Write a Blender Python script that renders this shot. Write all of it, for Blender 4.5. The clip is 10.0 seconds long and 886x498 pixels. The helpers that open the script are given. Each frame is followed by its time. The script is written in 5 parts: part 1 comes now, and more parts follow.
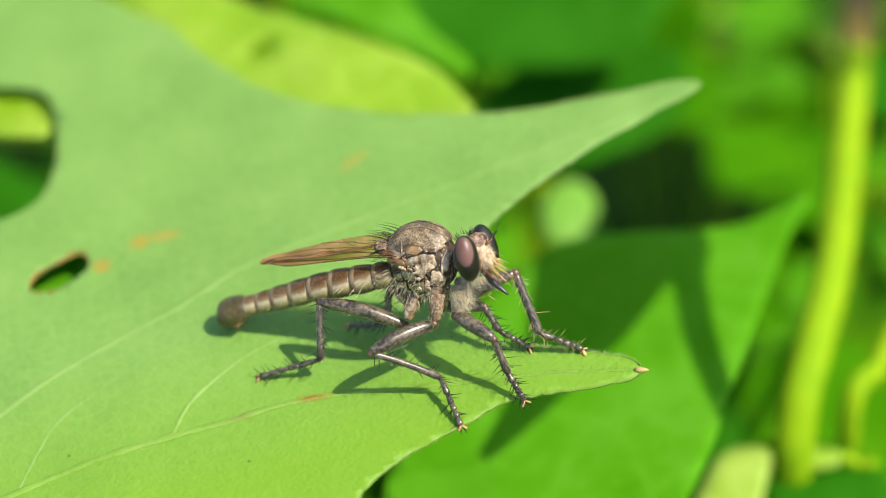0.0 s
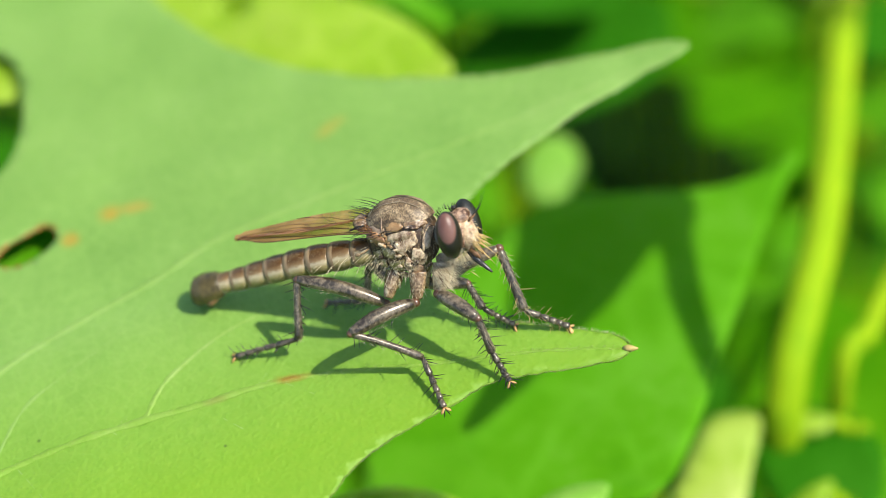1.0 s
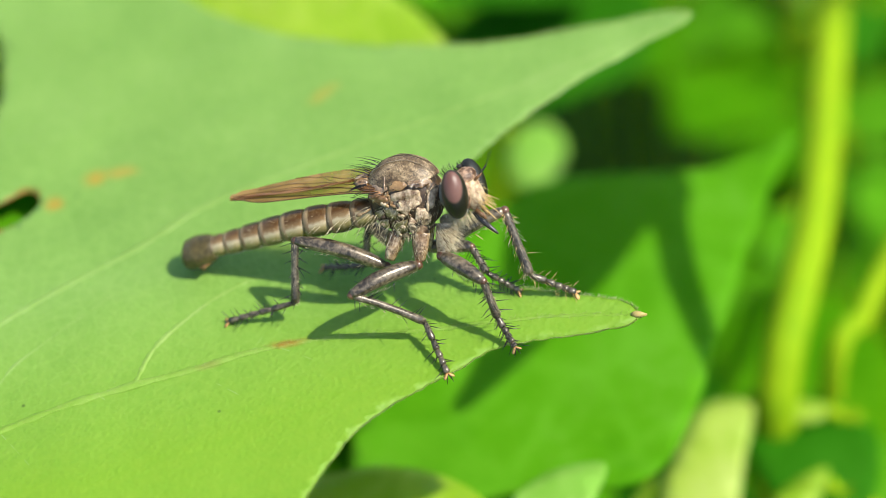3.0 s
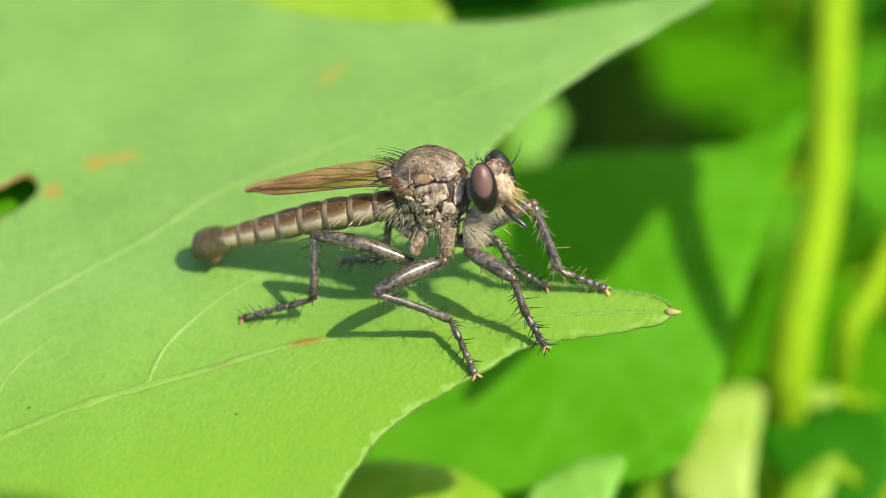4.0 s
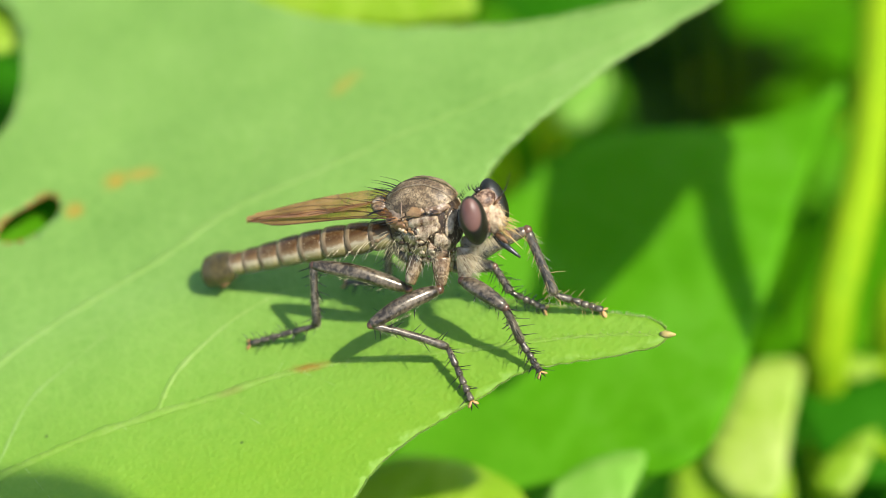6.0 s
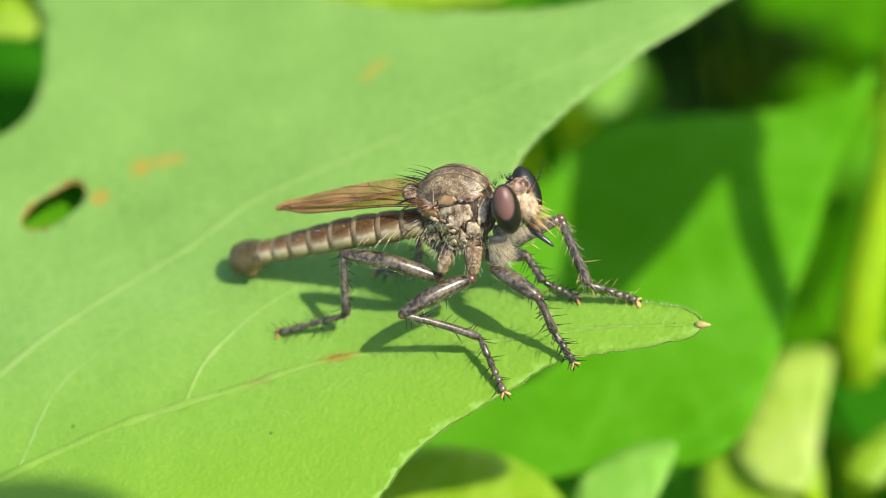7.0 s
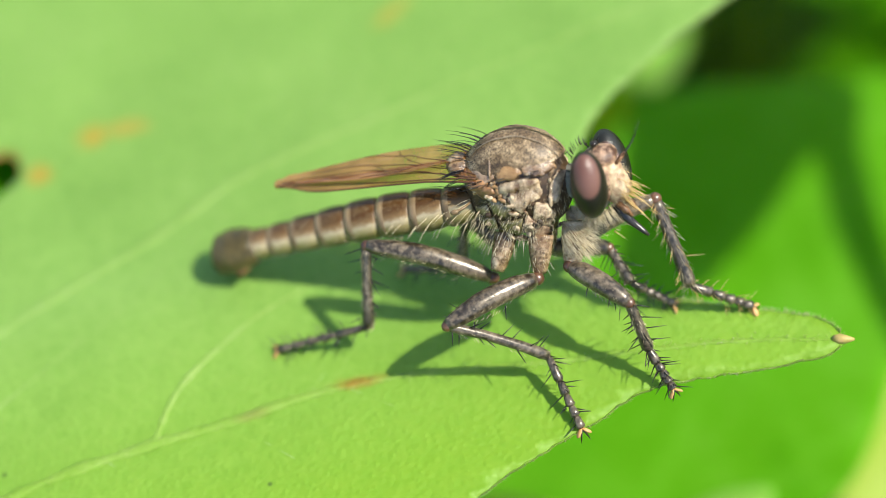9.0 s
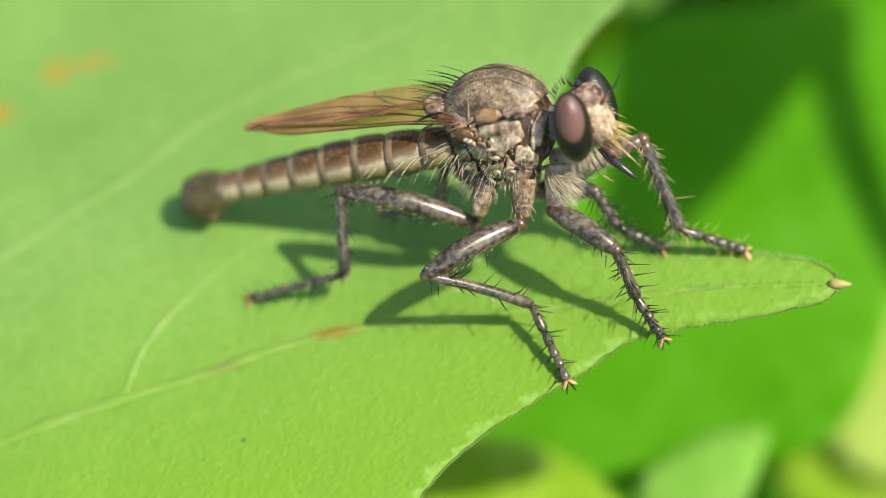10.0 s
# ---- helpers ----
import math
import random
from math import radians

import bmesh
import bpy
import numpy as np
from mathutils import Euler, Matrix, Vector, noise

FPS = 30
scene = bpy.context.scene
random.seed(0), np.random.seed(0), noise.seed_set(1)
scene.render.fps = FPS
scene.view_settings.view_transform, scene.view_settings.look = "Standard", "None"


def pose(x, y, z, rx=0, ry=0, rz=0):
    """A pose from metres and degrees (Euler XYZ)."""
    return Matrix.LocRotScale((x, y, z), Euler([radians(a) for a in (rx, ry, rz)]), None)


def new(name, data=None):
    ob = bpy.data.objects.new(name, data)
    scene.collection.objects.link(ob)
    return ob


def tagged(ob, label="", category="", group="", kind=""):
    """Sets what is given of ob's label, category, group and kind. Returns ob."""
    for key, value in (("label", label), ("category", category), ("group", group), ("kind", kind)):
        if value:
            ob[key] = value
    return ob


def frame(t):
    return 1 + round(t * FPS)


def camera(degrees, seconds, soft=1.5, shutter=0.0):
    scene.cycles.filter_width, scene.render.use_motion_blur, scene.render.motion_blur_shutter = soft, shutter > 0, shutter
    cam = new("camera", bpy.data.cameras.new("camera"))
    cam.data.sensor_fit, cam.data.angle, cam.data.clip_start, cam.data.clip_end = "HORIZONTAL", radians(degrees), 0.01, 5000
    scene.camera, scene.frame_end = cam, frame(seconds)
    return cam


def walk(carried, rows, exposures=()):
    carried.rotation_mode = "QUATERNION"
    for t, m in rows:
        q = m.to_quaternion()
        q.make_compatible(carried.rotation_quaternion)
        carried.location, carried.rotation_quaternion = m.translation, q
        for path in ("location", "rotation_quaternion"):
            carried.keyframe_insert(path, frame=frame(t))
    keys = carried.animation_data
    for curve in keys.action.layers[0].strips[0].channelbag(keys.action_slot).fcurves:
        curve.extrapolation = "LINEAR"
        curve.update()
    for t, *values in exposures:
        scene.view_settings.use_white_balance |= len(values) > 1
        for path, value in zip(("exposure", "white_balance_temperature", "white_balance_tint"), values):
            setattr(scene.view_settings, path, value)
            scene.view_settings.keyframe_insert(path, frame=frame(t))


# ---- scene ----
from mathutils.geometry import delaunay_2d_cdt

MM = 0.001
cam = camera(24.0, 10.0, soft=0.85)
# seconds, place, turn in degrees
PATH = [
    (0.0, 0.00582, -0.09230, 0.10670, 43.251, 9.000, -11.689),
    (0.5, 0.00534, -0.09014, 0.10454, 42.690, 8.846, -12.047),
    (1.0, 0.00658, -0.08622, 0.10563, 40.880, 8.829, -12.488),
    (1.5, 0.00441, -0.08756, 0.10516, 40.899, 8.503, -12.588),
    (2.0, 0.00488, -0.08698, 0.10473, 41.091, 8.372, -12.515),
    (2.5, 0.00200, -0.08801, 0.10002, 42.532, 7.660, -12.634),
    (3.0, 0.00103, -0.08619, 0.09966, 42.034, 6.985, -13.240),
    (3.2, -0.00014, -0.08754, 0.09839, 42.653, 6.884, -13.216),
    (4.3, -0.00406, -0.07641, 0.09888, 39.463, 5.045, -14.908),
    (4.5, -0.00338, -0.07985, 0.09627, 41.091, 5.646, -14.097),
    (5.0, -0.00467, -0.07850, 0.09750, 40.243, 5.266, -14.560),
    (5.2, -0.00293, -0.07805, 0.09783, 39.708, 5.870, -14.244),
    (6.3, 0.01168, -0.07219, 0.10863, 34.852, 10.554, -12.594),
    (6.5, 0.00823, -0.07386, 0.10898, 35.130, 9.716, -12.971),
    (7.0, 0.00867, -0.07157, 0.10528, 35.121, 10.152, -12.481),
    (7.5, 0.00269, -0.06565, 0.09444, 35.735, 8.491, -13.306),
    (8.0, 0.00368, -0.06308, 0.09242, 35.677, 8.941, -13.154),
    (8.5, 0.00322, -0.05633, 0.08515, 35.474, 8.781, -13.389),
    (9.0, 0.00219, -0.05276, 0.08086, 35.261, 8.466, -13.677),
    (9.5, -0.00100, -0.05674, 0.07746, 36.426, 8.028, -13.419),
    (10.0, 0.00365, -0.04866, 0.07875, 32.160, 8.656, -14.194),
]
walk(cam, [(t, pose(x, y, z, rx, ry, rz)) for t, x, y, z, rx, ry, rz in PATH],
     exposures=((0.0, 0.93), (5.0, 0.91), (9.2, 0.97), (9.6, 0.93), (10.0, 0.84)))

# ---- light ----
SUN_WAY = Vector((0.690, -0.290, 1.0)).normalized()
world = bpy.data.worlds.new("sky")
scene.world = world
world.use_nodes = True
wn = world.node_tree
sky = wn.nodes.new("ShaderNodeTexSky")
sky.sky_type, sky.sun_disc = "NISHITA", False
sky.sun_elevation = math.asin(SUN_WAY.z)
sky.sun_rotation = math.atan2(SUN_WAY.x, SUN_WAY.y)
wn.nodes["Background"].inputs["Strength"].default_value = 0.125
wn.links.new(sky.outputs[0], wn.nodes["Background"].inputs["Color"])
sun = new("sun", bpy.data.lights.new("sun", "SUN"))
sun.data.energy, sun.data.angle, sun.data.color = 3.25, radians(0.5), (1.0, 0.95, 0.84)
sun.rotation_mode = "QUATERNION"
sun.rotation_quaternion = SUN_WAY.to_track_quat("Z", "Y")
sun.location = SUN_WAY * 2


# ---- materials ----
def material(name):
    m = bpy.data.materials.new(name)
    m.use_nodes = True
    nt = m.node_tree
    return m, nt, nt.nodes["Principled BSDF"], nt.nodes["Material Output"]


def node(nt, kind, **values):
    n = nt.nodes.new(kind)
    for key, value in values.items():
        n.inputs[key.replace("_", " ")].default_value = value
    return n


def ramp(nt, source, stops):
    r = nt.nodes.new("ShaderNodeValToRGB")
    while len(r.color_ramp.elements) < len(stops):
        r.color_ramp.elements.new(0.5)
    for e, (p, c) in zip(r.color_ramp.elements, stops):
        e.position, e.color = p, (c if len(c) == 4 else (*c, 1))
    nt.links.new(source, r.inputs[0])
    return r.outputs[0]


def blend(nt, factor, a, b, kind="MIX"):
    m = nt.nodes.new("ShaderNodeMix")
    m.data_type, m.blend_type = "RGBA", kind
    for value, slot in ((factor, 0), (a, 6), (b, 7)):
        if isinstance(value, (int, float)):
            m.inputs[slot].default_value = value
        elif isinstance(value, tuple):
            m.inputs[slot].default_value = (*value, 1)
        else:
            nt.links.new(value, m.inputs[slot])
    return m.outputs[2]


def sums(nt, kind, a, b=None, clamp=False):
    m = nt.nodes.new("ShaderNodeMath")
    m.operation, m.use_clamp = kind, clamp
    for slot, value in enumerate((a, b)):
        if isinstance(value, (int, float)):
            m.inputs[slot].default_value = value
        elif value is not None:
            nt.links.new(value, m.inputs[slot])
    return m.outputs[0]


def coords(nt):
    return nt.nodes.new("ShaderNodeTexCoord").outputs["Object"]


def grain(nt, where, scale, detail=4.0, rough=0.6):
    n = node(nt, "ShaderNodeTexNoise", Scale=scale, Detail=detail, Roughness=rough)
    nt.links.new(where, n.inputs["Vector"])
    return n.outputs[0]


def bumped(nt, bsdf, height, strength, distance):
    b = node(nt, "ShaderNodeBump", Strength=strength, Distance=distance)
    nt.links.new(height, b.inputs["Height"])
    nt.links.new(b.outputs[0], bsdf.inputs["Normal"])
    return b.outputs[0]


def leaf_material(name, dark, mid, light, through_colour, through_share=0.35, rough=0.45, cells=900, stains=(), net=0.5, spec=0.45):
    m, nt, bsdf, out = material(name)
    where = coords(nt)
    big = grain(nt, where, 90, 3)
    fine = grain(nt, where, 1400, 5)
    tone = sums(nt, "ADD", sums(nt, "MULTIPLY", big, 0.6), sums(nt, "MULTIPLY", fine, 0.4))
    colour = ramp(nt, tone, ((0.32, dark), (0.5, mid), (0.68, light)))
    cell = node(nt, "ShaderNodeTexVoronoi", Scale=cells)
    cell.feature = "DISTANCE_TO_EDGE"
    warp = nt.nodes.new("ShaderNodeVectorMath")
    warp.operation = "MULTIPLY_ADD"
    wob = node(nt, "ShaderNodeTexNoise", Scale=400.0)
    nt.links.new(where, wob.inputs["Vector"])
    nt.links.new(wob.outputs["Color"], warp.inputs[0])
    warp.inputs[1].default_value = (0.0012, 0.0012, 0.0012)
    nt.links.new(where, warp.inputs[2])
    nt.links.new(warp.outputs[0], cell.inputs["Vector"])
    vein = ramp(nt, cell.outputs[0], ((0.0, (1, 1, 1)), (0.10, (0, 0, 0))))
    colour = blend(nt, sums(nt, "MULTIPLY", vein, net * 0.7), colour, tuple(min(1, c * 1.35) for c in light))
    if stains:
        # yellower towards the lobe's end
        split = nt.nodes.new("ShaderNodeSeparateXYZ")
        nt.links.new(where, split.inputs[0])
        young = ramp(nt, sums(nt, "ADD", sums(nt, "MULTIPLY", split.outputs[1], -52.0), sums(nt, "ADD", sums(nt, "MULTIPLY", big, 0.3), 0.35)), ((0.05, (0, 0, 0)), (0.80, (0.9, 0.9, 0.9))))
        colour = blend(nt, young, colour, blend(nt, fine, (0.170, 0.375, 0.006), (0.250, 0.430, 0.014)))
        dots = node(nt, "ShaderNodeTexVoronoi", Scale=330.0)
        nt.links.new(where, dots.inputs["Vector"])
        small = ramp(nt, dots.outputs["Distance"], ((0.02, (0.8, 0.8, 0.8)), (0.055, (0, 0, 0))))
        some = nt.nodes.new("ShaderNodeSeparateColor")
        nt.links.new(dots.outputs["Color"], some.inputs[0])
        colour = blend(nt, sums(nt, "MULTIPLY", small, sums(nt, "GREATER_THAN", some.outputs[0], 0.72)), colour, (0.05, 0.09, 0.012))
    for (x, y, z), radius, stretch, stain in stains:
        off = nt.nodes.new("ShaderNodeVectorMath")
        off.operation = "SUBTRACT"
        off.inputs[1].default_value = (x * MM, y * MM, z * MM)
        nt.links.new(where, off.inputs[0])
        squash = nt.nodes.new("ShaderNodeMapping")
        squash.vector_type = "TEXTURE"
        squash.inputs["Rotation"].default_value = (0, 0, stretch[1])
        squash.inputs["Scale"].default_value = (stretch[0], 1, 1000)
        nt.links.new(off.outputs[0], squash.inputs["Vector"])
        far = nt.nodes.new("ShaderNodeVectorMath")
        far.operation = "LENGTH"
        nt.links.new(squash.outputs[0], far.inputs[0])
        ragged = sums(nt, "ADD", far.outputs["Value"], sums(nt, "MULTIPLY", grain(nt, where, 900, 4), radius * MM * 1.2))
        mask = ramp(nt, sums(nt, "DIVIDE", ragged, radius * MM * 2), ((0.45, (0.9, 0.9, 0.9)), (0.85, (0, 0, 0))))
        colour = blend(nt, mask, colour, stain)
    nt.links.new(colour, bsdf.inputs["Base Color"])
    bsdf.inputs["Roughness"].default_value = rough
    bsdf.inputs["Specular IOR Level"].default_value = spec
    pores = node(nt, "ShaderNodeTexVoronoi", Scale=3200.0)
    pores.feature = "SMOOTH_F1"
    nt.links.new(where, pores.inputs["Vector"])
    pores = pores.outputs["Distance"]
    relief = sums(nt, "ADD", sums(nt, "MULTIPLY", vein, -0.06), sums(nt, "ADD", sums(nt, "MULTIPLY", fine, 0.5), sums(nt, "MULTIPLY", pores, -0.9)))
    normal = bumped(nt, bsdf, relief, 0.34, 0.00015)
    glow = nt.nodes.new("ShaderNodeBsdfTranslucent")
    nt.links.new(blend(nt, 0.75, colour, through_colour), glow.inputs["Color"])
    nt.links.new(normal, glow.inputs["Normal"])
    mix = nt.nodes.new("ShaderNodeMixShader")
    mix.inputs[0].default_value = through_share
    nt.links.new(bsdf.outputs[0], mix.inputs[1])
    nt.links.new(glow.outputs[0], mix.inputs[2])
    nt.links.new(mix.outputs[0], out.inputs["Surface"])
    return m


def plain(name, dark, light, scale=900.0, rough=0.5, bump=0.3, distance=0.00005, spec=0.5, sheen=0.0, low=0.35, high=0.65, gleam=(1.0, 1.0, 1.0)):
    m, nt, bsdf, out = material(name)
    where = coords(nt)
    a, b = grain(nt, where, scale, 6), grain(nt, where, scale / 6, 2)
    tone = sums(nt, "ADD", sums(nt, "MULTIPLY", a, 0.6), sums(nt, "MULTIPLY", b, 0.4))
    nt.links.new(ramp(nt, tone, ((low, dark), (high, light))), bsdf.inputs["Base Color"])
    bsdf.inputs["Roughness"].default_value = rough
    bsdf.inputs["Specular IOR Level"].default_value = spec
    bsdf.inputs["Sheen Weight"].default_value = sheen
    bsdf.inputs["Specular Tint"].default_value = (*gleam, 1)
    bumped(nt, bsdf, a, bump, distance)
    return m


STAINS = (
    ((-1.4, 0.30, 0), 0.42, (3.4, -0.12), (0.34, 0.19, 0.02)),
    ((-6.5, 0.15, 0), 0.35, (3.0, 0.05), (0.25, 0.32, 0.05)),
    ((-11.6, 20.0, 0), 1.0, (1.0, 0.0), (0.46, 0.30, 0.03)),
    ((-9.8, 19.9, 0), 0.7, (2.0, -0.3), (0.42, 0.34, 0.05)),
    ((5.2, 22.5, 0), 0.7, (2.2, 0.5), (0.38, 0.36, 0.05)),
    ((-14.6, 18.2, 0), 0.8, (1.0, 0.4), (0.42, 0.28, 0.03)),
    ((-19.2, 18.5, 0), 0.9, (1.0, 0.4), (0.26, 0.13, 0.01)),
    ((-16.2, 20.0, 0), 0.7, (1.6, -0.4), (0.24, 0.13, 0.01)),
)
LEAF = leaf_material("sunlit_leaf", (0.165, 0.325, 0.048), (0.212, 0.385, 0.066), (0.260, 0.435, 0.090), (0.22, 0.52, 0.012), 0.30, 0.58, 1000, STAINS, 0.34, 0.5)
VEIN = leaf_material("leaf_vein", (0.22, 0.39, 0.050), (0.30, 0.455, 0.10), (0.42, 0.54, 0.20), (0.3, 0.60, 0.04), 0.30, 0.6, 3000, STAINS[:2], 0.0)
SIDE_VEIN = leaf_material("leaf_side_vein", (0.215, 0.39, 0.060), (0.262, 0.43, 0.085), (0.31, 0.47, 0.12), (0.28, 0.60, 0.02), 0.30, 0.5, 3000, (), 0.0)
MARGIN = leaf_material("leaf_margin", (0.30, 0.44, 0.07), (0.42, 0.54, 0.16), (0.56, 0.63, 0.32), (0.5, 0.62, 0.12), 0.45, 0.6, 3000, (), 0.0)
BACK_LEAF = leaf_material("background_leaf", (0.070, 0.270, 0.003), (0.105, 0.350, 0.006), (0.160, 0.430, 0.030), (0.10, 0.60, 0.001), 0.40, 0.7, 120, (), 0.25, 0.04)
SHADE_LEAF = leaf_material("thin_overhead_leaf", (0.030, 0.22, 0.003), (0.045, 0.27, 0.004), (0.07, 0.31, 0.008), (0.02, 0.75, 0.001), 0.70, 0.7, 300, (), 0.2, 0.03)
# darker copy of the background leaf green, with shade put into the colour
DEEP_LEAF = leaf_material("shade_green_leaf", (0.018, 0.13, 0.002), (0.030, 0.175, 0.003), (0.050, 0.23, 0.010), (0.03, 0.36, 0.001), 0.40, 0.7, 200, (), 0.2, 0.04)
MID_LEAF = leaf_material("soft_green_leaf", (0.040, 0.190, 0.001), (0.080, 0.290, 0.002), (0.150, 0.390, 0.008), (0.14, 0.60, 0.001), 0.45, 0.7, 200, (), 0.2, 0.02)
YELLOW_LEAF = leaf_material("yellowing_leaf", (0.20, 0.40, 0.004), (0.29, 0.49, 0.010), (0.42, 0.56, 0.06), (0.4, 0.6, 0.004), 0.4, 0.5, 160, (), 0.5)
SOFT_PALE_LEAF = leaf_material("soft_pale_leaf", (0.16, 0.40, 0.030), (0.23, 0.47, 0.060), (0.30, 0.52, 0.10), (0.25, 0.6, 0.03), 0.35, 0.6, 160, (), 0.3, 0.1)
PALE_LEAF = leaf_material("pale_leaf", (0.26, 0.45, 0.012), (0.40, 0.55, 0.060), (0.54, 0.63, 0.17), (0.4, 0.55, 0.05), 0.35, 0.5, 160, (), 0.3)
STALK = plain("stalk_skin", (0.17, 0.31, 0.001), (0.26, 0.39, 0.002), 300, 0.75, 0.2, 0.00005, 0.15)
STALK_RED = plain("reddish_stalk", (0.13, 0.055, 0.006), (0.30, 0.22, 0.008), 500, 0.5, 0.2)
# near-black base colour stands in for deep shade between the leaves
SOIL = plain("shade_black_soil", (0.003, 0.010, 0.002), (0.007, 0.022, 0.004), 60, 1.0, 0.6, 0.004, 0.0)
LEAF_TIP = plain("dry_leaf_tip", (0.30, 0.27, 0.05), (0.56, 0.38, 0.15), 2500, 0.5, 0.3)
BITE = plain("dry_brown_edge", (0.16, 0.06, 0.008), (0.34, 0.17, 0.02), 1500, 0.7, 0.4)


# ---- mesh helpers; all shapes in millimetres ----
def mesh_of(name, verts, faces, mat, smooth=True):
    me = bpy.data.meshes.new(name)
    me.from_pydata([(x * MM, y * MM, z * MM) for x, y, z in verts], [], faces)
    me.materials.append(mat)
    if smooth:
        me.polygons.foreach_set("use_smooth", [True] * len(me.polygons))
    me.update()
    return me


def part(name, shape, mat, parent=None, label="", smooth=True, origin=None):
    if origin is not None:
        shape = ([(p[0] - origin[0], p[1] - origin[1], p[2] - origin[2]) for p in shape[0]], shape[1])
    ob = new(name, mesh_of(name, *shape, mat, smooth))
    if parent is not None:
        ob.parent = parent
    if origin is not None:
        ob.location = Vector(origin) * MM
    return tagged(ob, label)


def join(*shapes):
    verts, faces = [], []
    for v, f in shapes:
        k = len(verts)
        verts += [tuple(p) for p in v]
        faces += [tuple(i + k for i in face) for face in f]
    return verts, faces


def curve_through(points, steps, closed=False):
    """Catmull-Rom through the points."""
    p = [np.array(q, float) for q in points]
    n, out = len(p), []
    for i in range(n if closed else n - 1):
        if closed:
            a, b, c, d = p[i - 1], p[i], p[(i + 1) % n], p[(i + 2) % n]
        else:
            a, b, c, d = p[max(i - 1, 0)], p[i], p[i + 1], p[min(i + 2, n - 1)]
        for k in range(steps):
            t = k / steps
            out.append(0.5 * (2 * b + (c - a) * t + (2 * a - 5 * b + 4 * c - d) * t * t + (3 * b - a - 3 * c + d) * t ** 3))
    if not closed:
        out.append(p[-1])
    return out


def tube(points, radii, sides=8, flat=1.0, side_way=None):
    """A tapering tube along a line, closed at both ends. flat: its height against its width."""
    pts = [Vector(p) for p in points]
    if isinstance(radii, (int, float)):
        radii = [radii] * len(pts)
    verts, faces, last = [], [], None
    for i, p in enumerate(pts):
        way = (pts[min(i + 1, len(pts) - 1)] - pts[max(i - 1, 0)]).normalized()
        ref = Vector(side_way) if side_way else (last if last is not None else (Vector((0, 0, 1)) if abs(way.z) < 0.9 else Vector((1, 0, 0))))
        up = ref - way * ref.dot(way)
        up = up.normalized() if up.length > 1e-6 else way.orthogonal().normalized()
        last, across = up, way.cross(up)
        for k in range(sides):
            a = 2 * math.pi * k / sides
            verts.append(p + across * (math.cos(a) * radii[i]) + up * (math.sin(a) * radii[i] * flat))
    for i in range(len(pts) - 1):
        for k in range(sides):
            j = (k + 1) % sides
            faces.append((i * sides + j, i * sides + k, (i + 1) * sides + k, (i + 1) * sides + j))
    faces.append(tuple(range(sides)))
    faces.append(tuple(reversed(range((len(pts) - 1) * sides, len(pts) * sides))))
    return verts, faces


def ball(centre, size, turn=None, rings=14, sides=22, change=None):
    """An ellipsoid with semi-axes size; change(p) reshapes its unit-sphere point."""
    verts, faces = [], []
    for i in range(rings + 1):
        a = math.pi * i / rings
        for k in range(sides):
            b = 2 * math.pi * k / sides
            p = Vector((math.sin(a) * math.cos(b), math.sin(a) * math.sin(b), math.cos(a)))
            if change:
                p = change(p)
            p = Vector((p.x * size[0], p.y * size[1], p.z * size[2]))
            verts.append((turn @ p if turn else p) + Vector(centre))
    for i in range(rings):
        for k in range(sides):
            j = (k + 1) % sides
            faces.append((i * sides + k, (i + 1) * sides + k, (i + 1) * sides + j, i * sides + j))
    return verts, faces


def spine(root, way, length, r, bend=(0, 0, 0), sides=4):
    root, way, bend = Vector(root), Vector(way).normalized(), Vector(bend)
    pts = [root + way * (length * t) + bend * (length * t * t) for t in (0.0, 0.4, 0.75, 1.0)]
    return tube(pts, [r, r * 0.8, r * 0.5, r * 0.12], sides)


def inside(poly, xs, ys):
    poly = np.array(poly)
    hit = np.zeros(len(xs), bool)
    x0, y0 = poly[:, 0], poly[:, 1]
    x1, y1 = np.roll(x0, -1), np.roll(y0, -1)
    for a, b, c, d in zip(x0, y0, x1, y1):
        if b == d:
            continue
        hit ^= ((ys < b) != (ys < d)) & (xs < (c - a) * (ys - b) / (d - b) + a)
    return hit


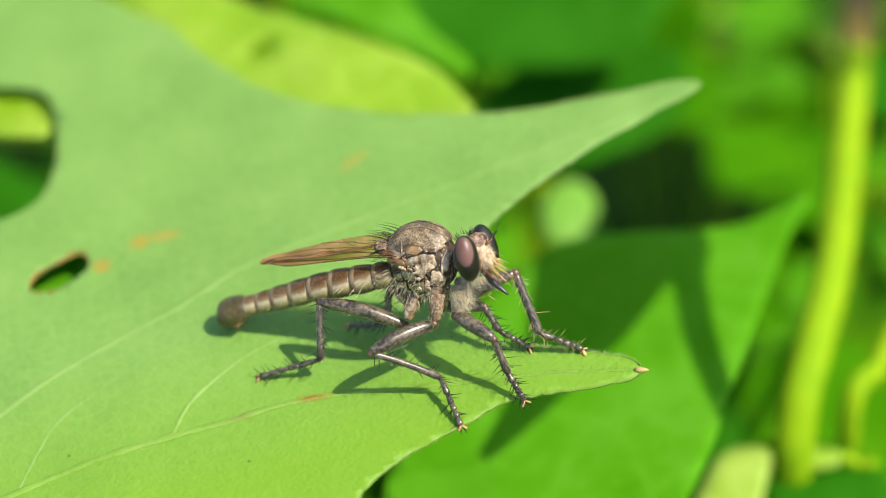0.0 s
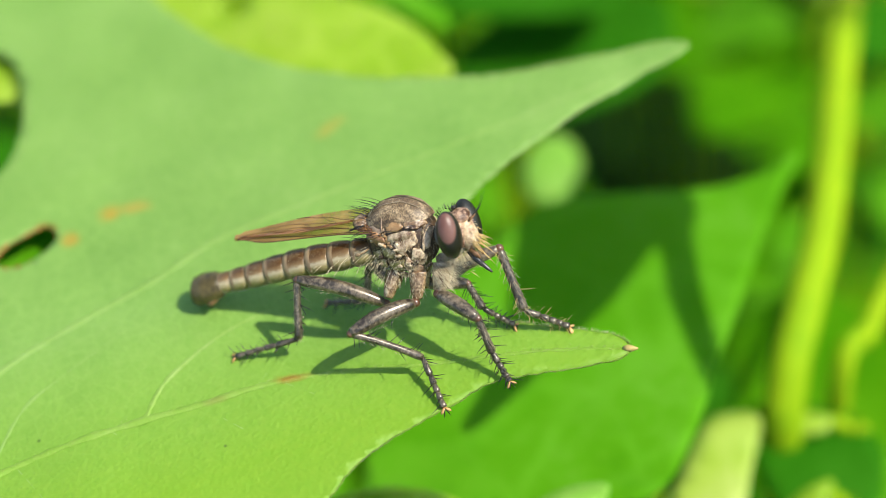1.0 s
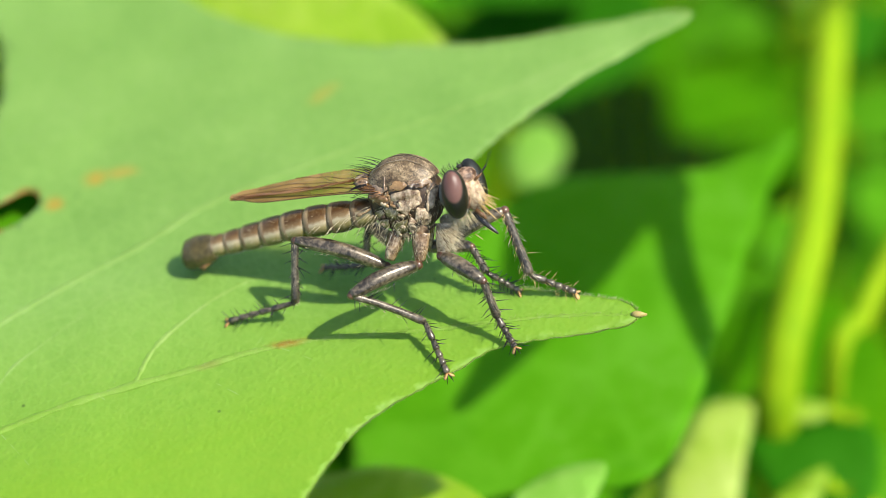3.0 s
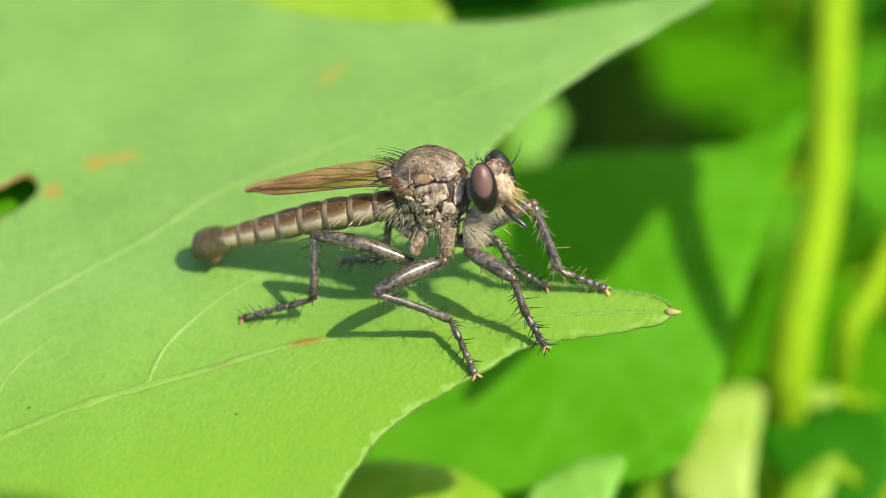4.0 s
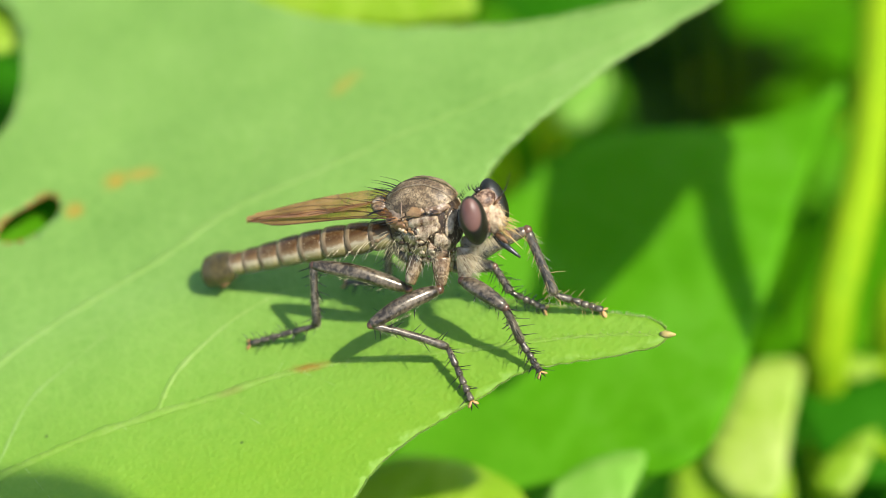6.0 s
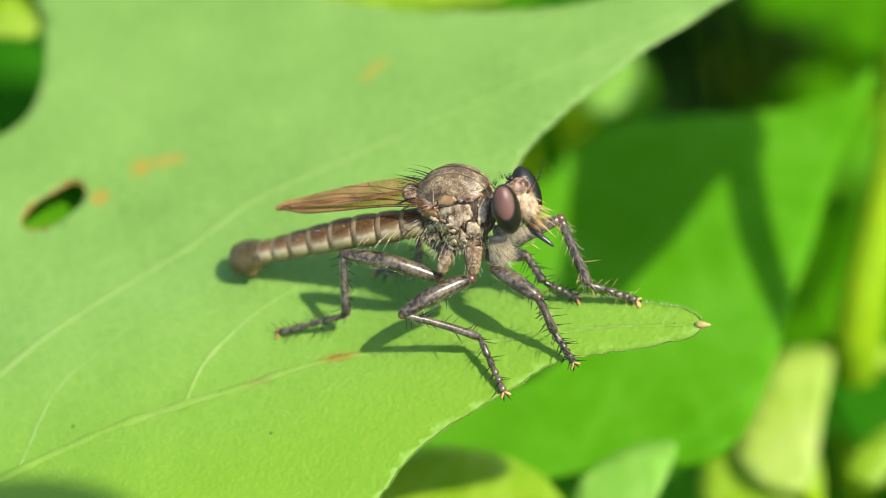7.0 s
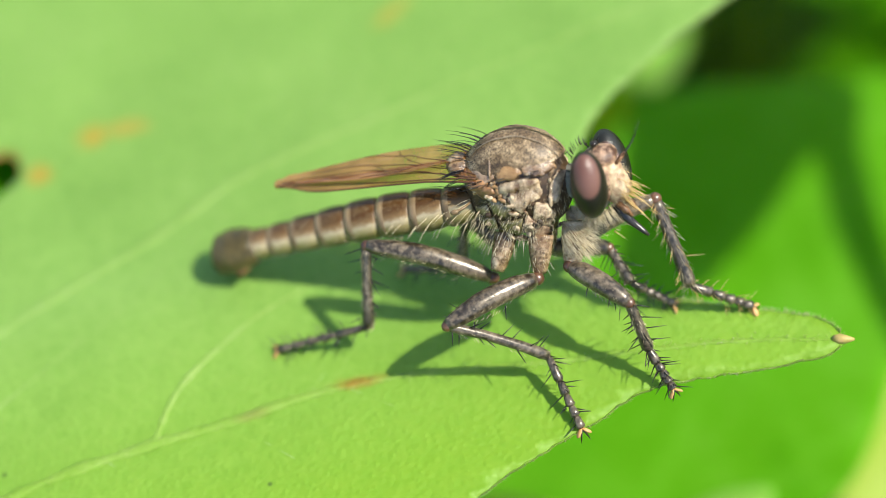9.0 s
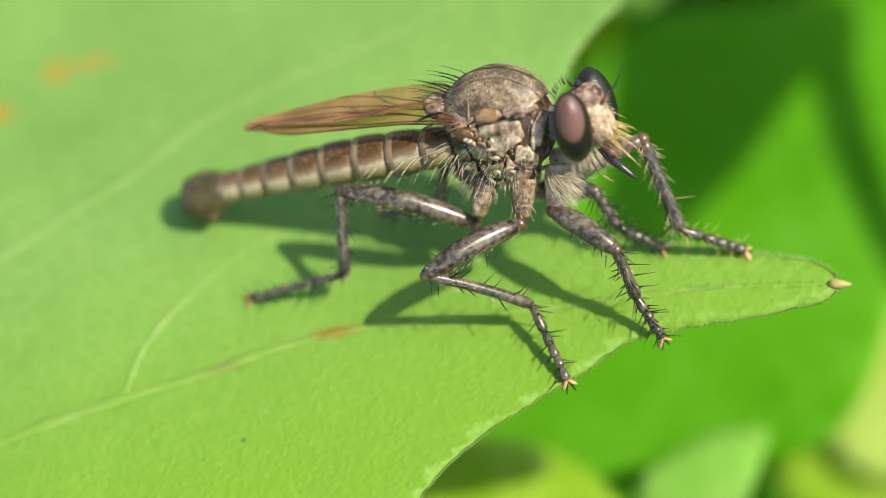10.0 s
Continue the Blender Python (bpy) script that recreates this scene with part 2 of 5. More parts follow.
def sheet(outline, holes, height, step, thick, seed=0):
    """A thin solid sheet with the outline, holes through it, and z = height(x, y)."""
    outline = [tuple(p[:2]) for p in outline]
    rings = [outline] + [[tuple(p[:2]) for p in h] for h in holes]
    verts, edges = [], []
    for ring in rings:
        k = len(verts)
        verts += [Vector(p) for p in ring]
        edges += [(k + i, k + (i + 1) % len(ring)) for i in range(len(ring))]
    xy = np.array(outline)
    rnd = np.random.RandomState(seed)
    gx, gy = np.meshgrid(np.arange(xy[:, 0].min(), xy[:, 0].max(), step), np.arange(xy[:, 1].min(), xy[:, 1].max(), step))
    gx, gy = gx.ravel() + rnd.uniform(-0.2, 0.2, gx.size) * step, gy.ravel() + rnd.uniform(-0.2, 0.2, gy.size) * step
    keep = inside(outline, gx, gy)
    for h in rings[1:]:
        keep &= ~inside(h, gx, gy)
    verts += [Vector((x, y)) for x, y in zip(gx[keep], gy[keep])]
    vs, _, fs, *_ = delaunay_2d_cdt(verts, edges, [], 0, 1e-5)
    pts = np.array([(v.x, v.y) for v in vs])
    tri = np.array([f for f in fs if len(f) == 3])
    mid = pts[tri].mean(1)
    good = inside(outline, mid[:, 0], mid[:, 1])
    for h in rings[1:]:
        good &= ~inside(h, mid[:, 0], mid[:, 1])
    tri = tri[good]
    a, b, c = pts[tri[:, 0]], pts[tri[:, 1]], pts[tri[:, 2]]
    turned = ((b - a)[:, 0] * (c - a)[:, 1] - (b - a)[:, 1] * (c - a)[:, 0]) < 0
    tri[turned] = tri[turned][:, ::-1]
    n = len(pts)
    z = np.array([height(x, y) for x, y in pts])
    top = [(x, y, h) for (x, y), h in zip(pts, z)]
    under = [(x, y, h - thick) for (x, y), h in zip(pts, z)]
    faces = [tuple(int(i) for i in t) for t in tri] + [tuple(int(i) + n for i in t[::-1]) for t in tri]
    count = {}
    for t in tri:
        for i in range(3):
            e = (int(t[i]), int(t[(i + 1) % 3]))
            count[e] = count.get(e, 0) + 1
    for p, q in count:
        if (q, p) not in count:
            faces.append((q, p, p + n, q + n))
    return top + under, faces


# ---- ground ----
def ground():
    rnd = random.Random(3)
    n, verts, faces = 60, [], []
    for i in range(n + 1):
        for k in range(n + 1):
            x, y = [40 + math.copysign(abs(v) ** 3, v) * 20000 for v in (2 * i / n - 1, 2 * k / n - 1)]
            verts.append((x, y, -190 + rnd.uniform(-3, 3)))
    for i in range(n):
        for k in range(n):
            a = i * (n + 1) + k
            faces.append((a, a + n + 1, a + n + 2, a + 1))
    tagged(part("ground", (verts, faces), SOIL), "soil under the plants, coloured near-black for deep shade", "ground", kind="structure")


ground()


# ---- the leaf on which the fly stands ----
def rest_height(x, y):
    """The blade's surface: gently wavy, flat where the fly stands."""
    near = math.exp(-((x - 5) ** 2 + (y + 1) ** 2) / 220.0)
    wave = 0.5 * noise.noise(Vector((x * 0.05, y * 0.05, 3.1))) + 0.16 * noise.noise(Vector((x * 0.22, y * 0.22, 7.7)))
    # the blade bulges between the two main ribs and dips beyond them
    d = (y - 8.2) - 0.16 * (x + 5)
    bulge = 0.15 * math.exp(-d * d / 20.0) / (1 + math.exp((x - 5.0) * 0.9))
    sag = -0.75 * math.exp(-((x - 2.0) ** 2 + (y - 5.5) ** 2) / 15.0)
    fall = -0.075 * max(0.0, y - 14) + 0.0009 * max(0.0, y - 14) ** 2
    return sag + bulge + fall * (1 - near) + wave * (1 - near) + 0.04 * noise.noise(Vector((x * 0.6, y * 0.6, 1.3)))


MIDRIB = [(20.2, -4.75), (16.5, -3.5), (13.4, -2.75), (7.4, -1.6), (0.7, -0.05), (-3.7, 0.3), (-8.2, 0.1), (-14.5, -0.1), (-19.4, -0.7), (-26, -1.8), (-34, -1.0)]
UPPER_RIB = [(31.5, 20.7), (25.3, 19.3), (19.0, 18.2), (12.7, 17.1), (6.4, 15.9), (0.7, 14.9), (-4.7, 13.9), (-9.4, 11.8), (-18, 8.5), (-26, 4.0), (-33, -0.8)]
SIDE_RIBS = (
    [(-11.2, 0.1), (-9.6, 2.6), (-6.6, 4.7), (-3.3, 6.1), (1.0, 7.3)],
    [(-22.0, -1.1), (-19.3, 3.4), (-16.4, 5.4), (-12.3, 7.6), (-8.0, 10.0)],
    [(-3.7, 0.3), (-1.5, 2.6), (1.0, 4.3)],
    [(3.5, -0.7), (5.5, 0.9), (7.4, 2.0)],
    [(-2.0, 0.2), (1.5, -3.0), (4.0, -5.6)],
    [(-7.6, 0.1), (-4.5, -3.4), (-2.2, -6.6), (-1.2, -8.5)],
    [(-13.5, -0.1), (-10.5, -4.4), (-8.0, -9.0), (-6.5, -14.0)],
    [(-20.0, -0.8), (-17.5, -6.0), (-15.5, -12.0), (-14.5, -20.0)],
    [(0.7, 14.9), (4.5, 18.5), (9.5, 22.0), (13.0, 24.0)],
    [(-9.4, 11.8), (-6.0, 17.0), (-1.5, 23.0), (2.0, 28.5)],
    [(-18.0, 8.5), (-16.5, 14.5), (-13.5, 22.0), (-10.5, 32.0)],
    [(6.4, 15.9), (9.0, 14.0), (12.4, 11.8)],
    [(-4.7, 13.9), (-1.5, 10.5), (3.0, 8.2)],
)


def main_leaf():
    upper_lobe = [(-12, 51), (-9.4, 47.7), (-6.8, 44.8), (-4.5, 40.1), (-1, 34.7), (3.7, 30.1), (9.4, 26.6), (17.6, 23.4), (25.6, 22.3), (30.2, 22.0), (31.8, 20.7), (27.2, 18.8), (19.95, 15.75), (13.8, 12.0), (11.2, 8.4), (10.0, 4.6)]
    lower_lobe = [(10.6, 1.7), (12.4, 0.5), (16.0, -1.4), (19.0, -2.95), (20.0, -3.8), (20.25, -4.7), (19.4, -5.25), (17.2, -5.15), (14.3, -4.75), (11.3, -4.45), (8.0, -5.45), (4.8, -6.4), (2.4, -7.4), (0.1, -9.1), (-4, -14), (-9, -24)]
    rear = [(-20, -32), (-36, -34), (-46, -20), (-42, 8), (-34, 22), (-25, 25.6), (-20.6, 26.5), (-18.3, 28.6), (-17.2, 32), (-16.9, 36), (-17.4, 39.5), (-20, 42), (-30, 46), (-36, 54), (-28, 62), (-18, 58)]
    smooth = curve_through(upper_lobe + lower_lobe + rear, 18, True)
    outline = []
    for i, p in enumerate(smooth):
        q, o = smooth[(i + 1) % len(smooth)], smooth[i - 1]
        d = q - o
        d /= np.hypot(*d) + 1e-9
        jag = 0.09 * noise.noise(Vector((p[0] * 1.3, p[1] * 1.3, 0.4))) + 0.09 * noise.noise(Vector((p[0] * 2.4, p[1] * 2.4, 4.4)))
        outline.append(p + np.array((-d[1], d[0])) * jag)
    slot = curve_through([(-20.1, 17.6), (-19.5, 19.1), (-17.9, 19.8), (-16.3, 20.3), (-15.5, 19.0), (-16.7, 17.5), (-18.6, 16.8)], 7, True)
    leaf = new("leaf")
    leaf["label"] = "broad lobed green leaf with pale veins and a small bitten hole"
    leaf["category"] = "leaf"
    blade = part("blade", sheet(outline, [slot], rest_height, 0.7, 0.09, 1), LEAF, leaf)
    # evenly spaced points, so that the edge does not crumple in tight bends
    even = [outline[0]]
    for p in outline[1:]:
        if np.hypot(*(p - even[-1])) > 0.22:
            even.append(p)
    rim = [(p[0], p[1], rest_height(p[0], p[1]) - 0.02) for p in even]
    part("margin", tube(rim + rim[:1], [0.055 + 0.02 * noise.noise(Vector((i * 0.7, 0, 0))) for i in range(len(rim) + 1)], 8), VEIN, leaf, "pale finely toothed leaf edge")
    rnd = random.Random(5)
    teeth = []
    for i, p in enumerate(rim):
        if not (-12 < p[0] < 33 and -16 < p[1] < 26):
            continue
        q = rim[(i + 1) % len(rim)]
        d = Vector((q[0] - p[0], q[1] - p[1], 0))
        if d.length < 1e-6:
            continue
        d.normalize()
        for k in range(7):
            away = Vector((-d.y, d.x, rnd.uniform(0.2, 1.2))) + d * rnd.uniform(-0.9, 0.9)
            root = Vector(p) + Vector((q[0] - p[0], q[1] - p[1], 0)) * rnd.random() + Vector((0, 0, 0.05))
            teeth.append(spine(root, away, rnd.uniform(0.10, 0.28), 0.020, (0, 0, 0), 3))
    tagged(part("margin_hairs", join(*teeth), MARGIN, leaf, "fringe of tiny pale hairs on the edge"), kind="stuff")
    edge = [(p[0], p[1], rest_height(p[0], p[1]) - 0.10) for p in slot]
    part("bitten_edge", tube(edge + edge[:1], [0.05 + 0.30 * abs(noise.noise(Vector((i * 0.3, 2, 0)))) for i in range(len(edge) + 1)], 5), BITE, leaf, "dry brown rim of the bitten hole")

    def rib(points, r0, r1, name, label, mat, flat):
        line = curve_through(points, 10)
        n = len(line)
        pts = [(p[0], p[1] , rest_height(p[0], p[1]) - 0.01) for p in line]
        part(name, tube(pts, [(r0 + (r1 - r0) * i / (n - 1)) * (0.82 + 0.5 * noise.noise(Vector((i * 0.45, r0, r1)))) for i in range(n)], 8, flat, (0, 0, 1)), mat, leaf, label)

    rib(MIDRIB, 0.10, 0.42, "midrib", "pale raised main vein", VEIN, 0.35)
    rib(UPPER_RIB, 0.14, 0.34, "midrib", "pale raised main vein", SIDE_VEIN, 0.26)
    for k, line in enumerate(SIDE_RIBS):
        rib(line, 0.24 if k == 0 else 0.17 if k == 1 else 0.06, 0.02, "side_vein", "thin pale side vein", VEIN if k == 0 else SIDE_VEIN, 0.36 if k == 0 else 0.2)
    fuzz = []
    for p, q in zip(curve_through(MIDRIB, 12)[:-1], curve_through(MIDRIB, 12)[1:]):
        for k in range(5):
            r = p + (q - p) * rnd.random()
            x, y = r[0], r[1] + rnd.gauss(0, 0.16)
            fuzz.append(spine((x, y, rest_height(x, y) + 0.03), (rnd.uniform(-1, 1), rnd.uniform(-1, 1), 0.8), rnd.uniform(0.10, 0.24), 0.012, (0, 0, 0), 3))
    tagged(part("midrib_hairs", join(*fuzz), MARGIN, leaf, "tiny pale hairs along the main vein"), kind="stuff")
    # the small pointed end of the lobe
    part("tip", tube([(19.85, -4.55, -0.02), (20.1, -4.68, 0.0), (20.35, -4.80, 0.02), (20.72, -4.95, 0.06)], [0.14, 0.24, 0.20, 0.06], 10), LEAF_TIP, leaf, "small dry pointed leaf tip")
    stem = curve_through([(-33.5, -1, -0.3), (-44, -4, -6), (-58, -10, -60), (-62, -12, -192)], 8)
    part("petiole", tube(stem, [0.9 + 0.02 * i for i in range(len(stem))], 10), STALK, leaf, "green leaf stalk")
    return leaf


main_leaf()


# ---- the robber fly ----
def fly_materials():
    made = {}
    # back of the thorax: brown with dark speckles and paler stripes
    m, nt, bsdf, out = material("fly_back")
    where = coords(nt)
    fine, mid = grain(nt, where, 3800, 5, 0.7), grain(nt, where, 900, 3)
    speck = node(nt, "ShaderNodeTexVoronoi", Scale=12500.0)
    nt.links.new(where, speck.inputs["Vector"])
    colour = ramp(nt, sums(nt, "ADD", sums(nt, "MULTIPLY", fine, 0.5), sums(nt, "MULTIPLY", mid, 0.5)), ((0.36, (0.045, 0.026, 0.011)), (0.48, (0.18, 0.118, 0.055)), (0.64, (0.54, 0.40, 0.225))))
    colour = blend(nt, ramp(nt, speck.outputs["Distance"], ((0.20, (0.85, 0.85, 0.85)), (0.60, (0, 0, 0)))), colour, (0.014, 0.009, 0.005))
    nt.links.new(colour, bsdf.inputs["Base Color"])
    bsdf.inputs["Roughness"].default_value = 0.45
    bumped(nt, bsdf, fine, 0.5, 0.00006)
    made["back"] = m
    # sides: tan, grey and brown plates parted by dark seams
    m, nt, bsdf, out = material("fly_side")
    where = coords(nt)
    fine, mid = grain(nt, where, 4200, 5, 0.7), grain(nt, where, 1300, 3, 0.7)
    patch = grain(nt, where, 520, 3, 0.6)
    mixed = sums(nt, "ADD", sums(nt, "MULTIPLY", patch, 0.5), sums(nt, "MULTIPLY", mid, 0.5))
    colour = ramp(nt, mixed, ((0.34, (0.04, 0.020, 0.008)), (0.44, (0.20, 0.112, 0.048)), (0.54, (0.38, 0.255, 0.135)), (0.66, (0.66, 0.51, 0.33))))
    colour = blend(nt, ramp(nt, fine, ((0.40, (0.7, 0.7, 0.7)), (0.54, (0, 0, 0)))), colour, (0.05, 0.026, 0.012))
    nt.links.new(colour, bsdf.inputs["Base Color"])
    bsdf.inputs["Roughness"].default_value = 0.24
    bsdf.inputs["Specular IOR Level"].default_value = 0.8
    bumped(nt, bsdf, sums(nt, "ADD", mid, sums(nt, "MULTIPLY", fine, 0.4)), 0.9, 0.00014)
    made["side"] = m
    # abdomen: brown above, silvery on the flanks, paler at each hind rim
    m, nt, bsdf, out = material("fly_abdomen")
    where = coords(nt)
    split = nt.nodes.new("ShaderNodeSeparateXYZ")
    nt.links.new(where, split.inputs[0])
    fine = grain(nt, where, 3600, 5, 0.7)
    lift = sums(nt, "ADD", sums(nt, "ADD", sums(nt, "MULTIPLY", split.outputs[2], 1000.0), sums(nt, "SUBTRACT", 0.10, sums(nt, "MULTIPLY", split.outputs[0], 50.0))), sums(nt, "MULTIPLY", fine, 0.5))
    above = ramp(nt, sums(nt, "ADD", sums(nt, "MULTIPLY", lift, 0.4), 0.31), ((0.16, (0.11, 0.092, 0.022)), (0.33, (0.30, 0.245, 0.095)), (0.46, (0.47, 0.39, 0.235)), (0.54, (0.20, 0.120, 0.050)), (0.64, (0.085, 0.040, 0.012)), (0.92, (0.070, 0.032, 0.010))))
    colour = blend(nt, ramp(nt, fine, ((0.48, (0, 0, 0)), (0.70, (0.35, 0.35, 0.35)))), above, (0.36, 0.28, 0.15))
    nt.links.new(colour, bsdf.inputs["Base Color"])
    bsdf.inputs["Roughness"].default_value = 0.30
    bsdf.inputs["Specular IOR Level"].default_value = 0.30
    bumped(nt, bsdf, fine, 0.4, 0.00005)
    made["abdomen"] = m
    made["rim"] = plain("fly_pale_rim", (0.12, 0.072, 0.030), (0.31, 0.22, 0.115), 1300, 0.35, 0.6, 0.00008)
    made["bulb"] = plain("fly_tail", (0.012, 0.010, 0.004), (0.12, 0.092, 0.032), 2500, 0.35, 0.5, 0.00005, 0.35)
    made["leg"] = plain("fly_leg", (0.012, 0.010, 0.007), (0.25, 0.20, 0.135), 5200, 0.29, 0.45, 0.00003, 0.85, 0.0, 0.42, 0.72, (1.0, 0.93, 0.82))
    made["femur"] = plain("fly_thigh", (0.016, 0.011, 0.006), (0.32, 0.25, 0.16), 4600, 0.28, 0.5, 0.00003, 0.85, 0.0, 0.42, 0.74, (1.0, 0.94, 0.84))
    made["knee"] = plain("fly_knee", (0.035, 0.015, 0.007), (0.17, 0.080, 0.036), 3000, 0.3, 0.4, 0.00003, 0.8)
    made["joint"] = plain("fly_joint", (0.08, 0.035, 0.014), (0.38, 0.20, 0.085), 3000, 0.4)
    made["shine"] = plain("fly_shiny_black", (0.012, 0.009, 0.007), (0.05, 0.038, 0.028), 2500, 0.3, 0.2, 0.00002, 0.7)
    made["bristle"] = plain("fly_bristle", (0.008, 0.006, 0.005), (0.02, 0.016, 0.012), 3000, 0.35)
    made["pale_hair"] = plain("fly_pale_hair", (0.46, 0.37, 0.20), (0.70, 0.60, 0.40), 3000, 0.5)
    made["straw"] = plain("fly_straw_bristle", (0.48, 0.30, 0.08), (0.68, 0.50, 0.20), 3000, 0.4)
    made["face"] = plain("fly_face", (0.20, 0.095, 0.038), (0.70, 0.54, 0.33), 2600, 0.5, 0.8, 0.0001, 0.5, 0.0, 0.38, 0.60)
    made["occiput"] = plain("fly_nape", (0.20, 0.20, 0.14), (0.42, 0.41, 0.32), 3000, 0.6, 0.5)
    made["dark"] = plain("fly_dark_skin", (0.018, 0.010, 0.005), (0.12, 0.07, 0.03), 2200, 0.4)
    made["cream"] = plain("fly_cream_plate", (0.11, 0.052, 0.019), (0.78, 0.60, 0.37), 2400, 0.25, 1.0, 0.00016, 0.8, 0.0, 0.38, 0.60)
    made["olive"] = plain("fly_olive_plate", (0.07, 0.052, 0.018), (0.36, 0.30, 0.13), 2000, 0.20, 0.6, 0.00008, 1.0)
    made["orange"] = plain("fly_orange_plate", (0.12, 0.052, 0.016), (0.54, 0.33, 0.14), 2400, 0.35, 0.8, 0.0001, 0.6)
    made["pink"] = plain("fly_pinkish_plate", (0.10, 0.05, 0.022), (0.62, 0.43, 0.26), 2200, 0.32, 0.7, 0.0001, 0.7)
    made["crown"] = plain("fly_crown", (0.07, 0.030, 0.014), (0.58, 0.38, 0.24), 2900, 0.45, 0.8, 0.0001, 0.5, 0.0, 0.42, 0.58)
    made["stripe"] = plain("fly_stripe", (0.07, 0.045, 0.022), (0.36, 0.28, 0.17), 5200, 0.5, 0.5)
    made["pad"] = plain("fly_foot_pad", (0.45, 0.22, 0.06), (0.66, 0.40, 0.16), 3000, 0.5)
    # compound eye: near-black, the sky's reflection painted in as a red-brown patch of facets
    m, nt, bsdf, out = material("fly_eye")
    where = coords(nt)
    facet = node(nt, "ShaderNodeTexVoronoi", Scale=14000.0)
    nt.links.new(where, facet.inputs["Vector"])
    tone = grain(nt, where, 700, 3)
    split = nt.nodes.new("ShaderNodeSeparateXYZ")
    nt.links.new(where, split.inputs[0])
    parts = []
    for axis, centre, size in ((0, 0.0, 0.80), (2, 0.0, 1.68)):
        parts.append(sums(nt, "DIVIDE", sums(nt, "SUBTRACT", split.outputs[axis], centre * MM), size * MM))
    out_y = sums(nt, "DIVIDE", split.outputs[1], -0.88 * MM)
    facing = sums(nt, "ADD", sums(nt, "MULTIPLY", parts[0], 0.20), sums(nt, "ADD", sums(nt, "MULTIPLY", out_y, 0.80), sums(nt, "MULTIPLY", parts[1], 0.56)))
    crest = sums(nt, "ADD", sums(nt, "MULTIPLY", parts[0], 0.35), sums(nt, "ADD", sums(nt, "MULTIPLY", out_y, -0.25), sums(nt, "MULTIPLY", parts[1], 0.80)))
    # painted reflection: facets turned one way get the lighter red-brown
    reflection = ramp(nt, sums(nt, "MAXIMUM", facing, sums(nt, "SUBTRACT", crest, 0.30)), ((0.66, (0, 0, 0)), (0.74, (1, 1, 1))))
    rosy = ramp(nt, tone, ((0.3, (0.120, 0.052, 0.036)), (0.7, (0.175, 0.084, 0.060))))
    nt.links.new(blend(nt, reflection, (0.012, 0.012, 0.006), rosy), bsdf.inputs["Base Color"])
    bsdf.inputs["Roughness"].default_value = 0.38
    bsdf.inputs["Specular IOR Level"].default_value = 0.5
    bumped(nt, bsdf, facet.outputs["Distance"], 0.3, 0.00003)
    made["eye"] = m
    # wing: clear brown membrane
    m, nt, bsdf, out = material("fly_wing")
    where = coords(nt)
    tone = grain(nt, where, 500, 4)
    nt.links.new(ramp(nt, tone, ((0.35, (0.20, 0.080, 0.024)), (0.65, (0.38, 0.185, 0.070)))), bsdf.inputs["Base Color"])
    bsdf.inputs["Roughness"].default_value = 0.30
    bsdf.inputs["Specular IOR Level"].default_value = 0.8
    clear = nt.nodes.new("ShaderNodeBsdfTransparent")
    clear.inputs[0].default_value = (0.84, 0.66, 0.42, 1)
    mix = nt.nodes.new("ShaderNodeMixShader")
    bumped(nt, bsdf, grain(nt, where, 1500, 3), 0.4, 0.00006)
    split = nt.nodes.new("ShaderNodeSeparateXYZ")
    nt.links.new(where, split.inputs[0])
    outward = sums(nt, "ADD", sums(nt, "MULTIPLY", split.outputs[0], -70.0), sums(nt, "MULTIPLY", tone, 0.5))
    nt.links.new(ramp(nt, outward, ((0.62, (0.22, 0.22, 0.22)), (0.98, (0.74, 0.74, 0.74)))), mix.inputs[0])
    nt.links.new(clear.outputs[0], mix.inputs[1])
    nt.links.new(bsdf.outputs[0], mix.inputs[2])
    nt.links.new(mix.outputs[0], out.inputs["Surface"])
    made["wing"] = m
    made["wing_vein"] = plain("fly_wing_vein", (0.05, 0.022, 0.010), (0.16, 0.07, 0.03), 3000, 0.4)
    return made


FLY = fly_materials()
# along the body, across it, and up through its back
ALONG, ACROSS, UPWARD = Vector((0.9375, -0.2686, 0.2212)), Vector((0.343, 0.8202, -0.4578)), Vector((-0.0585, 0.5051, 0.8611))
HEAD_AT = Vector((11.635, 2.383, 7.768))


def hairs(rnd, centre, size, count, length, r, way, spread, bend=(0, 0, -0.3), side=None):
    """Fine hairs rooted on an ellipsoid, about a common way."""
    made = []
    while len(made) < count:
        p = Vector((rnd.gauss(0, 1), rnd.gauss(0, 1), rnd.gauss(0, 1))).normalized()
        if side and p.dot(Vector(side).normalized()) < 0.15:
            continue
        root = Vector(centre) + Vector((p.x * size[0], p.y * size[1], p.z * size[2])) * 0.97
        d = Vector(way) + p * spread + Vector((rnd.uniform(-1, 1), rnd.uniform(-1, 1), rnd.uniform(-1, 1))) * 0.25
        made.append(spine(root, d, length * rnd.uniform(0.6, 1.2), r, Vector(bend) * rnd.uniform(0.3, 1.3), 3))
    return join(*made)


